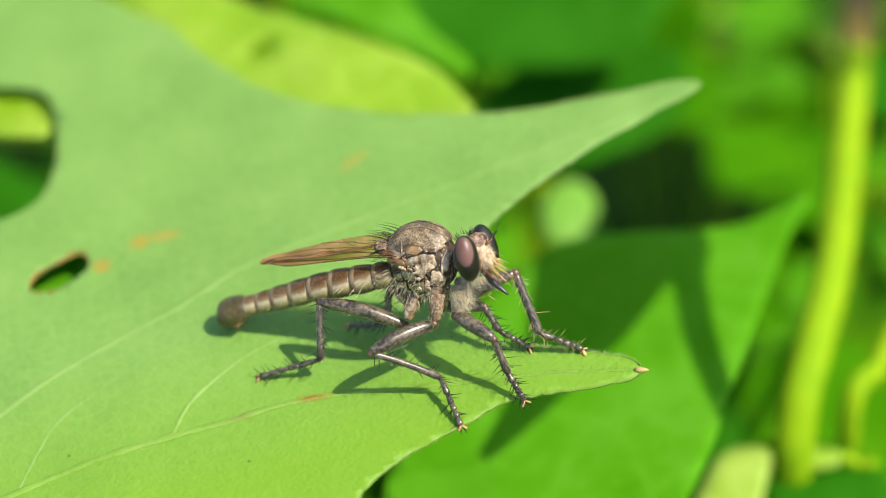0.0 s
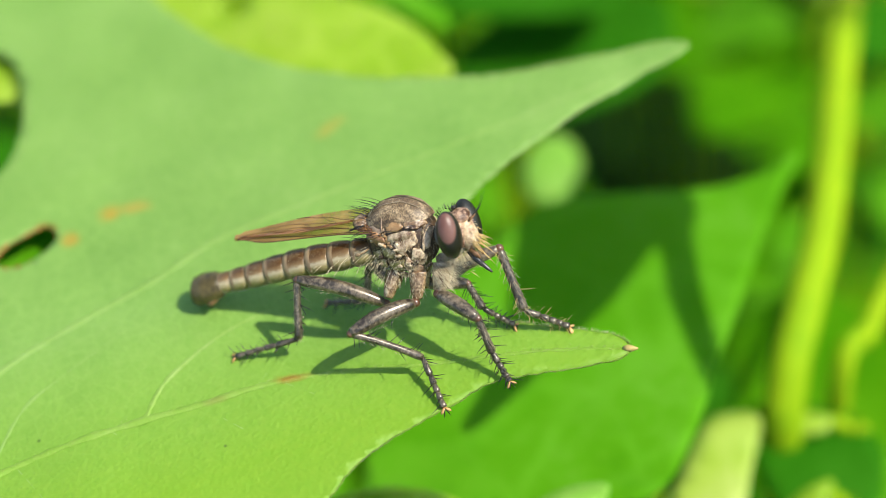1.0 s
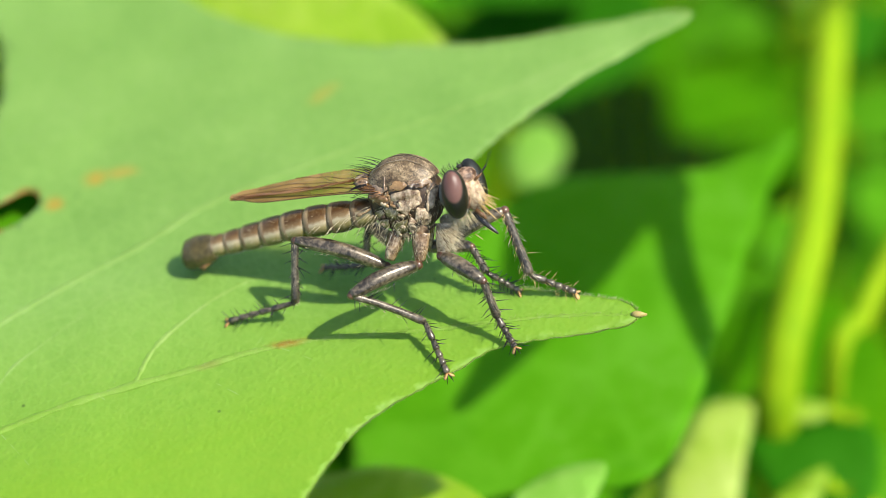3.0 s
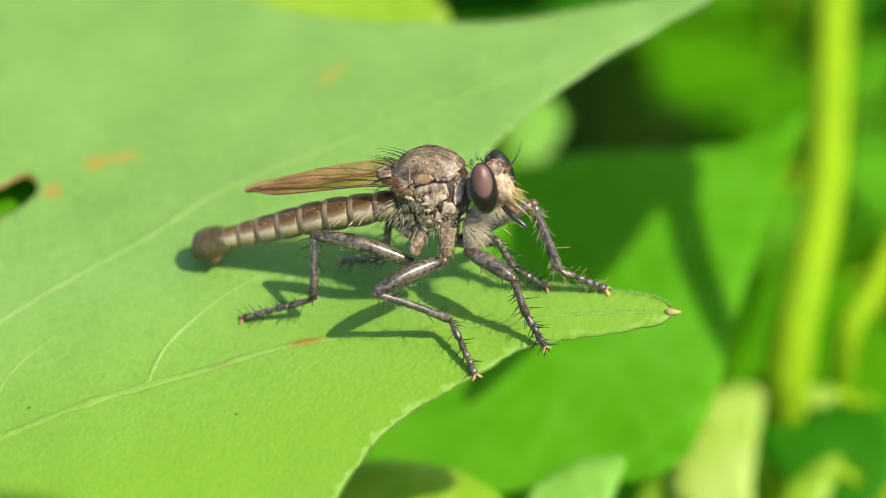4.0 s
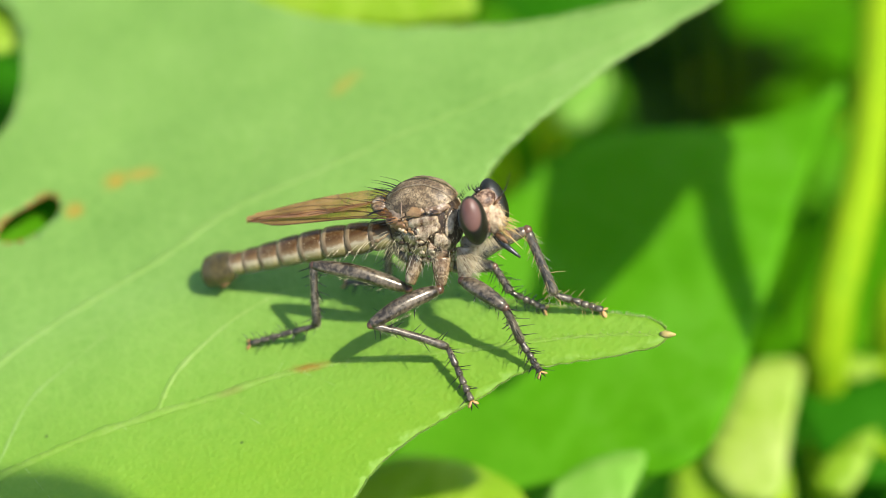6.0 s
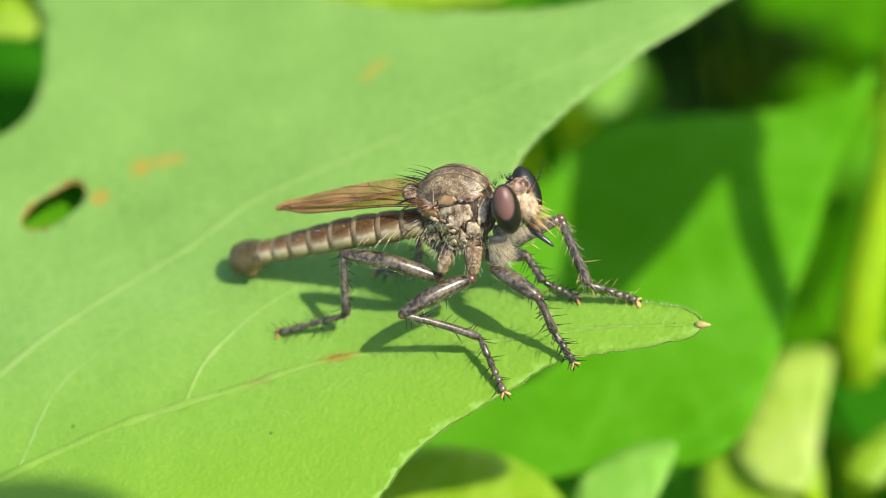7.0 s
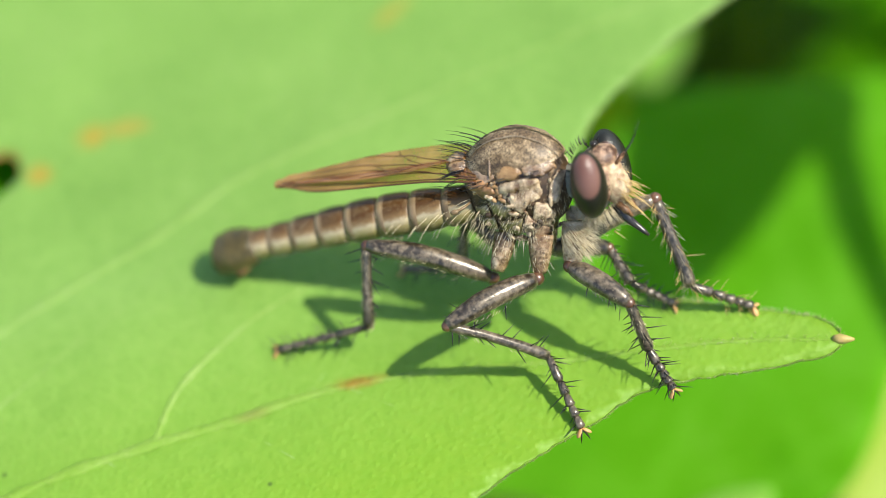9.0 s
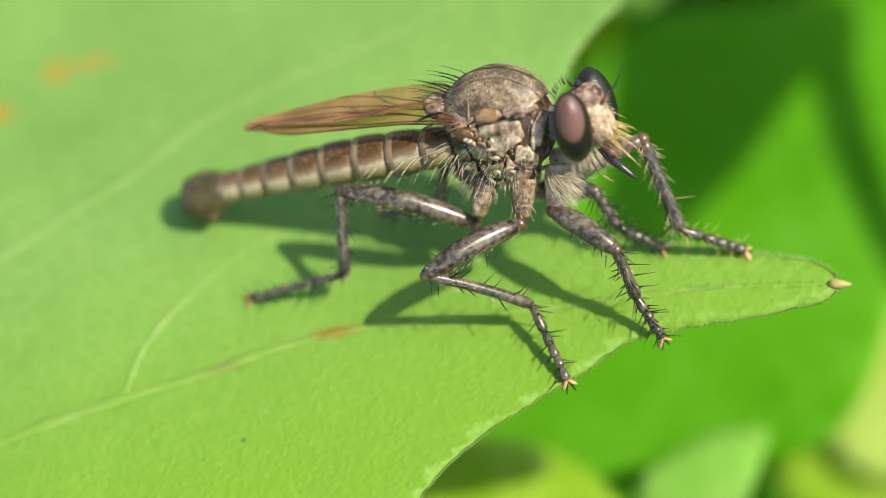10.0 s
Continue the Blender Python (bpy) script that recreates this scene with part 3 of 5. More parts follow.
def fly_leg(fly, rnd, name, joints, thick, pale=False):
    """hip, knee, ankle, foot; thick: femur, tibia, tarsus radii. Bristled, with claws and pads."""
    hip, knee, ankle, foot = [Vector(j) for j in joints]
    leg = part("leg", ball(hip, (thick[0] * 0.62, thick[0] * 0.62, thick[0] * 0.62), None, 8, 10), FLY["knee"], fly, name)
    a = knee - hip
    bow = Vector((0, 0, 1)) * (a.length * 0.05)
    line = [hip + a * t + bow * math.sin(math.pi * t) for t in (0, 0.08, 0.22, 0.42, 0.62, 0.80, 0.92, 1.0)]
    part("femur", tube(line, [thick[0] * k for k in (0.5, 0.74, 0.94, 1.0, 0.98, 0.86, 0.72, 0.55)], 14), FLY["femur"], leg, "stout glossy dark brown dusted thigh")
    part("knee", ball(knee, (thick[1] * 1.02,) * 3, None, 8, 12), FLY["knee"], leg, "reddish brown knee")
    b = ankle - knee
    line = [knee + b * t + Vector((0, 0, 0.03 * b.length * math.sin(math.pi * t))) for t in (0, 0.1, 0.35, 0.7, 0.93, 1.0)]
    part("tibia", tube(line, [thick[1] * k for k in (0.85, 0.95, 0.9, 0.95, 1.1, 0.85)], 12), FLY["leg"], leg)
    c = foot - ankle
    cuts = (0.0, 0.36, 0.54, 0.70, 0.84, 1.0)
    for i in range(5):
        p, q = ankle + c * cuts[i], ankle + c * cuts[i + 1]
        d = q - p
        part("tarsus_segment", tube([p, p + d * 0.15, p + d * 0.55, p + d * 0.88, q], [thick[2] * k for k in (0.55, 0.8, 0.95, 1.1, 0.7)], 10), FLY["leg"], leg)
    flat = (ACROSS_DOWN - c.normalized() * ACROSS_DOWN.dot(c.normalized())).normalized()
    wide = c.normalized().cross(flat)
    for k in (-1, 1):
        w = (c.normalized() * 0.75 + wide * (0.75 * k) + flat * 0.25).normalized()
        part("foot_pad", tube([foot, foot + w * 0.22, foot + w * 0.40, foot + w * 0.50], [0.07, 0.13, 0.13, 0.05], 8, 0.5), FLY["pad"], leg, "soft orange foot pad")
        w2 = (c.normalized() * 0.9 + wide * (0.35 * k)).normalized()
        part("claw", spine(foot, w2, 0.62, 0.065, flat * 0.7, 6), FLY["shine"], leg, "curved black claw")
    thorns = []
    for start, way, count, r0, long in ((knee, b, 20, thick[1], 0.75), (ankle, c, 26, thick[2], 0.62)):
        u = way.normalized()
        p = u.orthogonal().normalized()
        q = u.cross(p)
        for i in range(count):
            t, ang = (i + rnd.uniform(0.2, 0.8)) / count, rnd.choice((0.3, 1.2, 2.4, 3.6, 4.7, 5.6)) + rnd.uniform(-0.3, 0.3)
            out = p * math.cos(ang) + q * math.sin(ang)
            thorns.append(spine(start + way * t + out * r0 * 0.8, out + u * rnd.uniform(0.3, 0.8), long * rnd.uniform(0.6, 1.4), 0.018 if pale else 0.034, (0, 0, 0)))
    u = a.normalized()
    p = u.orthogonal().normalized()
    q = u.cross(p)
    for i in range(7):
        ang = rnd.uniform(0, 6.28)
        out = p * math.cos(ang) + q * math.sin(ang)
        thorns.append(spine(hip + a * rnd.uniform(0.35, 0.95) + out * thick[0] * 0.85, out + u * 0.5, 0.6 * rnd.uniform(0.6, 1.3), 0.032))
    part("bristles", join(*thorns), FLY["straw" if pale else "bristle"], leg, "pale leg bristles" if pale else "stiff black leg bristles")
    fuzz = []
    for i in range(90):
        ang = rnd.uniform(0, 6.28)
        out = p * math.cos(ang) + q * math.sin(ang)
        t = rnd.uniform(0.05, 0.95)
        fuzz.append(spine(hip + a * t + out * thick[0] * 0.9 * (0.6 + 0.4 * math.sin(math.pi * t)), out * 0.6 + u * 0.8, 0.2 * rnd.uniform(0.6, 1.5), 0.012, (0, 0, 0), 3))
    v = b.normalized()
    p2 = v.orthogonal().normalized()
    q2 = v.cross(p2)
    for i in range(70):
        ang = rnd.uniform(0, 6.28)
        out = p2 * math.cos(ang) + q2 * math.sin(ang)
        fuzz.append(spine(knee + b * rnd.uniform(0.05, 1) + out * thick[1] * 0.85, out * 0.6 + v * 0.8, (0.55 if pale else 0.2) * rnd.uniform(0.6, 1.4), 0.012, (0, 0, 0), 3))
    part("hair", join(*fuzz), FLY["pale_hair"], leg, "short pale hairs")
    return leg


ACROSS_DOWN = Vector((ALONG.dot(Vector((0, 0, -1))), ACROSS.dot(Vector((0, 0, -1))), UPWARD.dot(Vector((0, 0, -1)))))


def robber_fly():
    rnd = random.Random(11)
    fly = new("robber_fly")
    turn = Matrix((ALONG, ACROSS, UPWARD)).transposed().to_4x4()
    fly.matrix_world = Matrix.Translation(HEAD_AT * MM) @ turn
    tagged(fly, "bristly brown robber fly with long banded abdomen standing on the leaf", "insect")

    # thorax: a domed back over sculpted sides
    def dome(p):
        z = p.z if p.z > 0 else p.z * 0.95
        lean = 0.10 * (1 - p.x * p.x)
        rough = 0.03 * noise.noise(p * 4)
        return Vector((p.x * (1 + 0.05 * p.z), p.y * (1 - 0.12 * max(0, -p.z)), z + lean)) * (1 + rough)

    thorax = part("thorax", ball((-3.75, 0, -0.1), (2.45, 1.95, 2.55), None, 26, 36, dome), FLY["dark"], fly, "hump-backed thorax with tan dusted sides")

    def back(p):
        q = dome(p)
        return q if q.z > 0.34 else Vector((q.x * 0.97, q.y * 0.95, max(q.z, 0.32)))

    part("back_shield", ball((-3.72, 0, 0.50), (2.52, 2.06, 2.16), None, 26, 36, back), FLY["back"], thorax, "dark brown speckled back with paler stripes")
    for y in (-0.75, 0.0, 0.75):
        pts = []
        for i in range(15):
            a = radians(22 + 136 * i / 14)
            x = math.cos(a)
            z = math.sqrt(max(0, 1 - x * x * 0.98 - (y / 2.06) ** 2))
            q = dome(Vector((x, y / 2.06, z)))
            pts.append((-3.72 + q.x * 2.52, q.y * 2.06, 0.50 + q.z * 2.16 + 0.0))
        part("back_stripe", tube(pts, [0.04 + 0.10 * math.sin(math.pi * i / 14) for i in range(15)], 8, 0.14, (0, 0, 1)), FLY["stripe"] if y else FLY["bulb"], thorax)
    part("scutellum", ball((-6.05, 0, 1.55), (0.75, 1.1, 0.55), Euler((0, 0.5, 0)).to_matrix(), 12, 18), FLY["side"], thorax, "small grey plate at the thorax end")
    # plates on both flanks
    for s in (-1, 1):
        plates = (
            ("orange", ((-4.25, 1.8), (-3.3, 1.75), (-3.05, 1.2), (-3.5, 1.0), (-4.25, 1.1))),
            ("pink", ((-5.6, 1.75), (-4.4, 1.85), (-4.35, 1.2), (-5.0, 0.95), (-5.7, 1.15))),
            ("side", ((-3.1, 1.7), (-2.0, 1.55), (-1.6, 0.85), (-2.3, 0.85), (-3.0, 1.1))),
            ("cream", ((-1.62, 0.78), (-1.42, 0.45), (-1.95, -0.7), (-2.38, -0.62), (-2.1, 0.25))),
            ("cream", ((-4.22, 0.92), (-3.1, 0.98), (-2.45, 0.68), (-2.5, -0.15), (-3.2, -0.32), (-3.6, -0.72), (-4.0, -0.3), (-4.36, 0.28))),
            ("cream", ((-2.9, -0.36), (-2.46, -0.55), (-2.25, -1.25), (-2.7, -1.8), (-3.3, -1.2))),
            ("pink", ((-3.45, -0.85), (-3.15, -1.4), (-2.75, -1.9), (-2.9, -2.4), (-3.6, -2.35), (-3.9, -1.6))),
            ("olive", ((-4.42, 0.1), (-4.05, -0.42), (-4.2, -0.92), (-4.95, -0.5), (-5.0, 0.1))),
            ("olive", ((-5.1, -0.05), (-5.12, -0.55), (-5.75, -0.7), (-5.85, -0.2))),
            ("olive", ((-4.3, -1.02), (-3.72, -0.98), (-4.0, -1.85), (-4.65, -1.7), (-4.85, -1.1))),
            ("olive", ((-4.98, -0.72), (-5.05, -1.45), (-5.6, -1.35), (-5.8, -0.85))),
            ("pink", ((-4.1, -1.98), (-3.72, -2.38), (-4.2, -2.5), (-4.8, -2.1))),
            ("joint", ((-4.55, 0.78), (-4.48, 0.3), (-5.2, 0.22), (-5.65, 0.6), (-5.2, 0.98))),
        )
        for mat, corners in plates:
            cx, cz = sum(p[0] for p in corners) / len(corners), sum(p[1] for p in corners) / len(corners)
            wide = max(math.hypot(p[0] - cx, p[1] - cz) for p in corners)
            sharp = []
            for i, p in enumerate(corners):
                q = corners[(i + 1) % len(corners)]
                sharp += [(p[0] * (1 - t) + q[0] * t, p[1] * (1 - t) + q[1] * t) for t in (0.12, 0.5, 0.88)]
            ring = [(x + 0.05 * noise.noise(Vector((x * 4, z * 4, 1))), z + 0.05 * noise.noise(Vector((x * 4, z * 4, 5)))) for x, z in curve_through(sharp, 3, True)]

            def out_to(x, z):
                f = max(0.10, 1 - ((x + 3.75) / 2.45) ** 2 - ((z + 0.1) / 2.55) ** 2)
                away = min(1.0, math.hypot(x - cx, z - cz) / wide)
                g = max(0.10, 1 - ((x + 3.72) / 2.52) ** 2 - ((z - 0.5) / 2.16) ** 2)
                return max(1.98 * math.sqrt(f), 2.10 * math.sqrt(g) if z > 0.5 else 0) + (0.06 if cz > 0.8 else 0.13) * (1 - away * away) + 0.10 * noise.noise(Vector((x * 1.7, z * 1.7, s * 3.0)))

            pv, pf = sheet(ring, [], out_to, 0.14, 0.30, 7)
            part("side_plate", ([(x, s * h, z) for x, z, h in pv], [f if s < 0 else tuple(reversed(f)) for f in pf]), FLY[mat], thorax)
        # small folds and knobs in the seams between the plates
        for mat, count, low, high in (("cream", 26, 0.06, 0.15), ("orange", 16, 0.06, 0.14), ("dark", 14, 0.05, 0.12)):
            folds = []
            for i in range(count):
                x, z = rnd.uniform(-5.7, -1.9), rnd.uniform(-2.1, 1.3)
                if mat == "orange":
                    x, z = rnd.uniform(-5.8, -4.2), rnd.uniform(0.1, 1.3)
                f = 1 - ((x + 3.75) / 2.45) ** 2 - ((z + 0.1) / 2.55) ** 2
                if f < 0.12:
                    continue
                size = (rnd.uniform(low, high) * 2.0, 0.10, rnd.uniform(low, high))
                folds.append(ball((x, s * (1.98 * math.sqrt(f) + 0.12), z), size, Euler((0, rnd.uniform(-1.5, 1.5), 0)).to_matrix(), 6, 8, lambda p: p * (1 + 0.5 * noise.noise(p * 1.5 + Vector((x, z, 0)) * 5))))
            part("side_folds", join(*folds), FLY[mat], thorax)
        near = [(-4.25 - 0.05 * k, s * 2.08 * math.sqrt(max(0.02, 1 - 0.21 ** 2 - ((2.4 - 0.2 * k - 0.5) / 2.16) ** 2)), 2.4 - 0.2 * k + 0.06) for k in range(7)]
        part("back_suture", tube(near, [0.03, 0.05, 0.06, 0.06, 0.06, 0.05, 0.03], 6), FLY["pink"], thorax, "pale cross seam of the back")
        part("wing_hinge", ball((-5.2, s * 1.75, 1.0), (0.50, 0.22, 0.26), None, 10, 14), FLY["joint"], thorax, "reddish brown wing root")
        knob = tube([(-5.9, s * 1.2, 0.1), (-6.2, s * 1.6, 0.0), (-6.5, s * 1.9, 0.0)], [0.06, 0.06, 0.09], 6)
        part("halter", join(knob, ball((-6.6, s * 2.0, 0.0), (0.20, 0.14, 0.14), None, 8, 10)), FLY["rim"], thorax, "small club-shaped balancer")
    # hips
    for s in (-1, 1):
        for line, r, mat in (
            ([(-1.75, 0.62, -2.0), (-1.95, 0.85, -2.9), (-2.35, 0.9, -3.85)], (0.52, 0.60, 0.38), "cream"),
            ([(-3.3, 0.95, -2.2), (-3.55, 1.15, -3.0), (-3.85, 1.2, -3.95)], (0.60, 0.52, 0.32), "side"),
            ([(-4.9, 0.75, -1.9), (-5.3, 1.0, -2.7), (-5.75, 1.15, -3.5)], (0.56, 0.48, 0.32), "side"),
        ):
            pts = curve_through([(x, s * y, z) for x, y, z in line], 4)
            n = len(pts) - 1
            part("hip", tube(pts, [np.interp(i / n, (0, 0.5, 1), r) for i in range(n + 1)], 14), FLY[mat], thorax)
    part("neck", tube([(-1.6, 0, -0.2), (-0.9, -0.02, -0.15), (-0.3, -0.05, -0.1)], [0.85, 0.65, 0.8], 14), FLY["occiput"], thorax)
    crest = []
    for i in range(26):
        x, y = rnd.uniform(-6.1, -4.4), rnd.uniform(-1.3, 1.3)
        f = max(0.0, 1 - ((x + 3.72) / 2.52) ** 2 - (y / 2.06) ** 2)
        z = 0.5 + 2.2 * math.sqrt(f)
        crest.append(spine((x, y, z), (-0.75, y * 0.25, 0.75), rnd.uniform(0.8, 1.6), 0.026, (-0.35, 0, -0.15)))
    for s in (-1, 1):
        for i in range(9):
            x = rnd.uniform(-5.4, -2.2)
            crest.append(spine((x, s * 1.9, 1.0 + rnd.uniform(-0.1, 0.3)), (-0.7, s * 0.7, 0.3), rnd.uniform(0.6, 1.1), 0.028, (-0.3, 0, -0.1)))
        for i in range(10):
            crest.append(spine((-6.0 + rnd.uniform(-0.2, 0.4), s * rnd.uniform(0.9, 1.5), rnd.uniform(0.9, 1.8)), (-0.9, s * 0.35, 0.3), rnd.uniform(0.7, 1.4), 0.028, (-0.1, 0, -0.4)))
    part("bristles", join(*crest), FLY["bristle"], thorax, "long black bristles on the hind back")
    part("back_hair", hairs(rnd, (-3.72, 0, 0.50), (2.52, 2.06, 2.16), 420, 0.22, 0.011, (0.3, 0, 0.4), 0.8, (0.2, 0, 0), (0, 0, 1)), FLY["bristle"], thorax, "short dark hair")
    under = [hairs(rnd, (-4.7, s * 0.9, -1.6), (1.5, 0.9, 1.2), 80, 0.50, 0.011, (-0.5, s * 0.5, -0.7), 0.6, (-0.1, 0, -0.3), (0, s, -0.3)) for s in (-1, 1)]
    under += [hairs(rnd, (-5.9, s * 1.2, -0.5), (0.4, 0.4, 0.8), 18, 0.8, 0.018, (-0.7, s * 0.7, -0.5), 0.4, (0, 0, -0.2), (0, s, 0)) for s in (-1, 1)]
    under += [hairs(rnd, (-3.75, s * 1.15, -3.4), (0.5, 0.5, 0.6), 22, 0.5, 0.013, (0.1, s * 0.4, -1), 0.4, (0, 0, -0.1), (0, s, -0.6)) for s in (-1, 1)]
    for s in (-1, 1):
        under.append(hairs(rnd, (-3.6, s * 0.15, -0.5), (2.35, 2.05, 2.35), 620, 0.26, 0.009, (-0.3, s * 0.4, -0.4), 0.7, (-0.1, 0, -0.3), (0, s, -0.15)))
    part("pale_hair", join(*under), FLY["pale_hair"], thorax, "straw-coloured hair on the flanks")
    dark_side = [hairs(rnd, (-3.7, s * 0.15, -0.3), (2.35, 2.05, 2.35), 260, 0.30, 0.011, (-0.4, s * 0.4, -0.2), 0.7, (-0.1, 0, -0.3), (0, s, 0.1)) for s in (-1, 1)]
    part("dark_hair", join(*dark_side), FLY["bristle"], thorax, "fine dark hair on the flanks")
    beard = [hairs(rnd, (-1.95, s * 0.80, -2.55), (0.62, 0.66, 0.80), 300, 0.72, 0.013, (0.45, s * 0.15, -0.75), 0.4, (0.15, 0, -0.3), (0.5, s * 0.8, 0)) for s in (-1, 1)]
    part("beard", join(*beard), FLY["pale_hair"], thorax, "dense pale beard between head and front hips")

    # head, turned a little to its right
    yaw = Matrix.Rotation(radians(-12), 3, "Z")

    def at(f, g, h):
        return yaw @ Vector((f, g, h)) + Vector((-0.05, 0, 0))

    head = part("head", ball(at(-0.12, 0, -0.22), (0.86, 1.40, 1.30), yaw, 18, 26), FLY["crown"], fly, "broad head with sunken crown")

    def face_shape(p):
        bulge = 1 + 0.25 * math.exp(-((p.z + 0.45) / 0.4) ** 2)
        return Vector((p.x * bulge, p.y * (1 - 0.18 * max(0, p.z)), p.z))

    part("face", ball(at(0.48, 0, -0.50), (0.66, 0.66, 1.22), yaw, 18, 22, face_shape), FLY["face"], head, "pale tan face")
    part("nape", ball(at(-0.42, 0, -0.75), (0.72, 1.36, 1.15), yaw, 14, 22), FLY["occiput"], head, "pale grey back of the head")
    part("brow", ball(at(0.28, 0.05, 0.62), (0.70, 0.78, 0.55), yaw, 12, 16, lambda p: p * (1 + 0.12 * noise.noise(p * 2.3))), FLY["crown"], head, "brown hollow crown between the eyes")
    part("ocelli", ball(at(0.12, 0, 1.32), (0.20, 0.20, 0.14), yaw, 8, 10), FLY["shine"], head, "small raised simple eyes")
    for s in (-1, 1):
        tilt = yaw @ Euler((radians(-6 * s), radians(9 if s < 0 else -3), 0)).to_matrix()
        centre = at(0.0, s * 1.36, -0.02 if s < 0 else -0.40)
        part("eye", ball(centre, (0.80, 0.88, 1.68), tilt, 26, 34), FLY["eye"], head, "large dark red-brown compound eye", origin=centre)
        base = at(0.98, s * 0.17, 0.34)
        stalk = [base, base + Vector((0.20, 0.02 * s, 0.14)), base + Vector((0.36, 0.04 * s, 0.28))]
        part("antenna", tube(stalk, [0.08, 0.095, 0.06], 10), FLY["joint"], head, "short reddish antenna base")
        club = [stalk[2], stalk[2] + Vector((0.18, 0.01, 0.16)), stalk[2] + Vector((0.40, 0.02, 0.36)), stalk[2] + Vector((0.52, 0.02, 0.50))]
        part("antenna_club", tube(club, [0.03, 0.045, 0.035, 0.02], 8), FLY["shine"], head, "black antenna club")
        part("antenna_style", tube([club[3], club[3] + Vector((0.26, 0.0, 0.36)), club[3] + Vector((0.50, 0.0, 0.85))], [0.016, 0.013, 0.010], 6), FLY["bristle"], head)
    # mouthparts
    beak = [at(0.35, 0, -1.75), at(0.48, 0, -2.3), at(0.82, 0, -2.75), at(1.20, 0, -3.2), at(1.40, 0, -3.45)]
    part("proboscis", tube(beak, [0.30, 0.25, 0.17, 0.12, 0.06], 12), FLY["shine"], head, "shiny black piercing beak")
    part("palp", tube([at(0.55, -0.34, -1.55), at(0.85, -0.36, -1.9), at(1.05, -0.32, -2.25)], [0.14, 0.17, 0.07], 8), FLY["joint"], head)
    part("palp", tube([at(0.55, 0.34, -1.55), at(0.85, 0.36, -1.9), at(1.05, 0.32, -2.25)], [0.14, 0.17, 0.07], 8), FLY["joint"], head)
    mystax = []
    for i in range(44):
        h = rnd.uniform(-1.45, -0.25)
        g = rnd.uniform(-0.5, 0.5)
        root = at(1.02 - 0.5 * g * g - 0.25 * abs(h + 0.8), g, h)
        mystax.append(spine(root, yaw @ Vector((0.85, g * 0.7, -0.35 + rnd.uniform(-0.35, 0.25))), rnd.uniform(0.5, 1.05), 0.020, (0, 0, -0.35)))
    for i in range(5):
        root = at(0.95, rnd.uniform(-0.4, 0.4), -1.35)
        mystax.append(spine(root, yaw @ Vector((0.7, rnd.uniform(-0.3, 0.3), -0.9)), rnd.uniform(1.0, 1.6), 0.026, (0.1, 0, -0.2)))
    part("mystax", join(*mystax), FLY["straw"], head, "straw-yellow bristle moustache")
    fuzz = hairs(rnd, at(0.42, 0, -0.45), (0.70, 0.72, 1.22), 150, 0.26, 0.010, (0.5, 0, -0.1), 0.7, (0, 0, -0.3), (1, -0.4, 0.1))
    part("face_hair", fuzz, FLY["pale_hair"], head, "fine pale hair on the face")
    tuft = [spine(at(0.12 + rnd.uniform(-0.25, 0.2), rnd.uniform(-0.5, 0.5), 1.20), (rnd.uniform(-0.2, 0.7), rnd.uniform(-0.5, 0.5), 1), rnd.uniform(0.3, 0.6), 0.018, (0.2, 0, 0), 3) for i in range(22)]
    part("crown_bristles", join(*tuft), FLY["bristle"], head, "short dark bristles on the crown")
    nape = []
    for i in range(36):
        ang = rnd.uniform(0.1, math.pi - 0.1)
        root = at(-0.75, math.cos(ang) * 1.25, 0.05 + math.sin(ang) * 1.15)
        nape.append(spine(root, (-0.35, math.cos(ang) * 0.6, math.sin(ang) * 0.9), rnd.uniform(0.35, 0.65), 0.02, (0.25, 0, 0), 3))
    part("nape_bristles", join(*nape), FLY["bristle"], head, "dark bristles behind the head")
    chin = hairs(rnd, (-0.45, 0, -1.15), (0.85, 1.25, 0.75), 330, 0.75, 0.013, (0.1, 0, -0.8), 0.5, (0.1, 0, -0.2), (-0.3, 0, -1))
    part("chin_hair", chin, FLY["pale_hair"], head, "pale hair under the head")

    # abdomen: ringed segments, then the tail
    spots = [-6.0, -7.4, -9.0, -10.6, -12.2, -13.7, -15.1, -16.3, -17.3]
    rad = [0.80, 0.92, 0.98, 0.97, 0.92, 0.86, 0.79, 0.72, 0.70]
    mid = [-0.35, -0.32, -0.22, -0.12, -0.10, -0.14, -0.18, -0.20, -0.22]
    hub = (-4.0, 0, -0.2)
    abdomen = part("abdomen", tube([(x, 0, z) for x, z in zip(spots, mid)], [r * 0.8 for r in rad], 16), FLY["abdomen"], fly, "long slender ringed abdomen", origin=hub)
    for i in range(8):
        a, b, r0, r1 = spots[i], spots[i + 1], rad[i], rad[i + 1]
        pts, rr = [], []
        for t, k in ((0, 0.91), (0.06, 0.965), (0.20, 1.03), (0.5, 1.075), (0.78, 1.06), (0.93, 1.01), (1.0, 0.93)):
            pts.append((a + (b - a) * t, 0, mid[i] + (mid[i + 1] - mid[i]) * t))
            rr.append((r0 + (r1 - r0) * t) * k)
        part("abdomen_segment", tube(pts, rr, 24, 0.98, (0, 0, 1)), FLY["abdomen"], abdomen, "brown segment with silvery flanks").location = Vector(hub) * -MM
        e = [(a + (b - a) * t, 0, mid[i] + (mid[i + 1] - mid[i]) * t) for t in (0.70, 0.76, 0.86, 0.94, 0.985)]
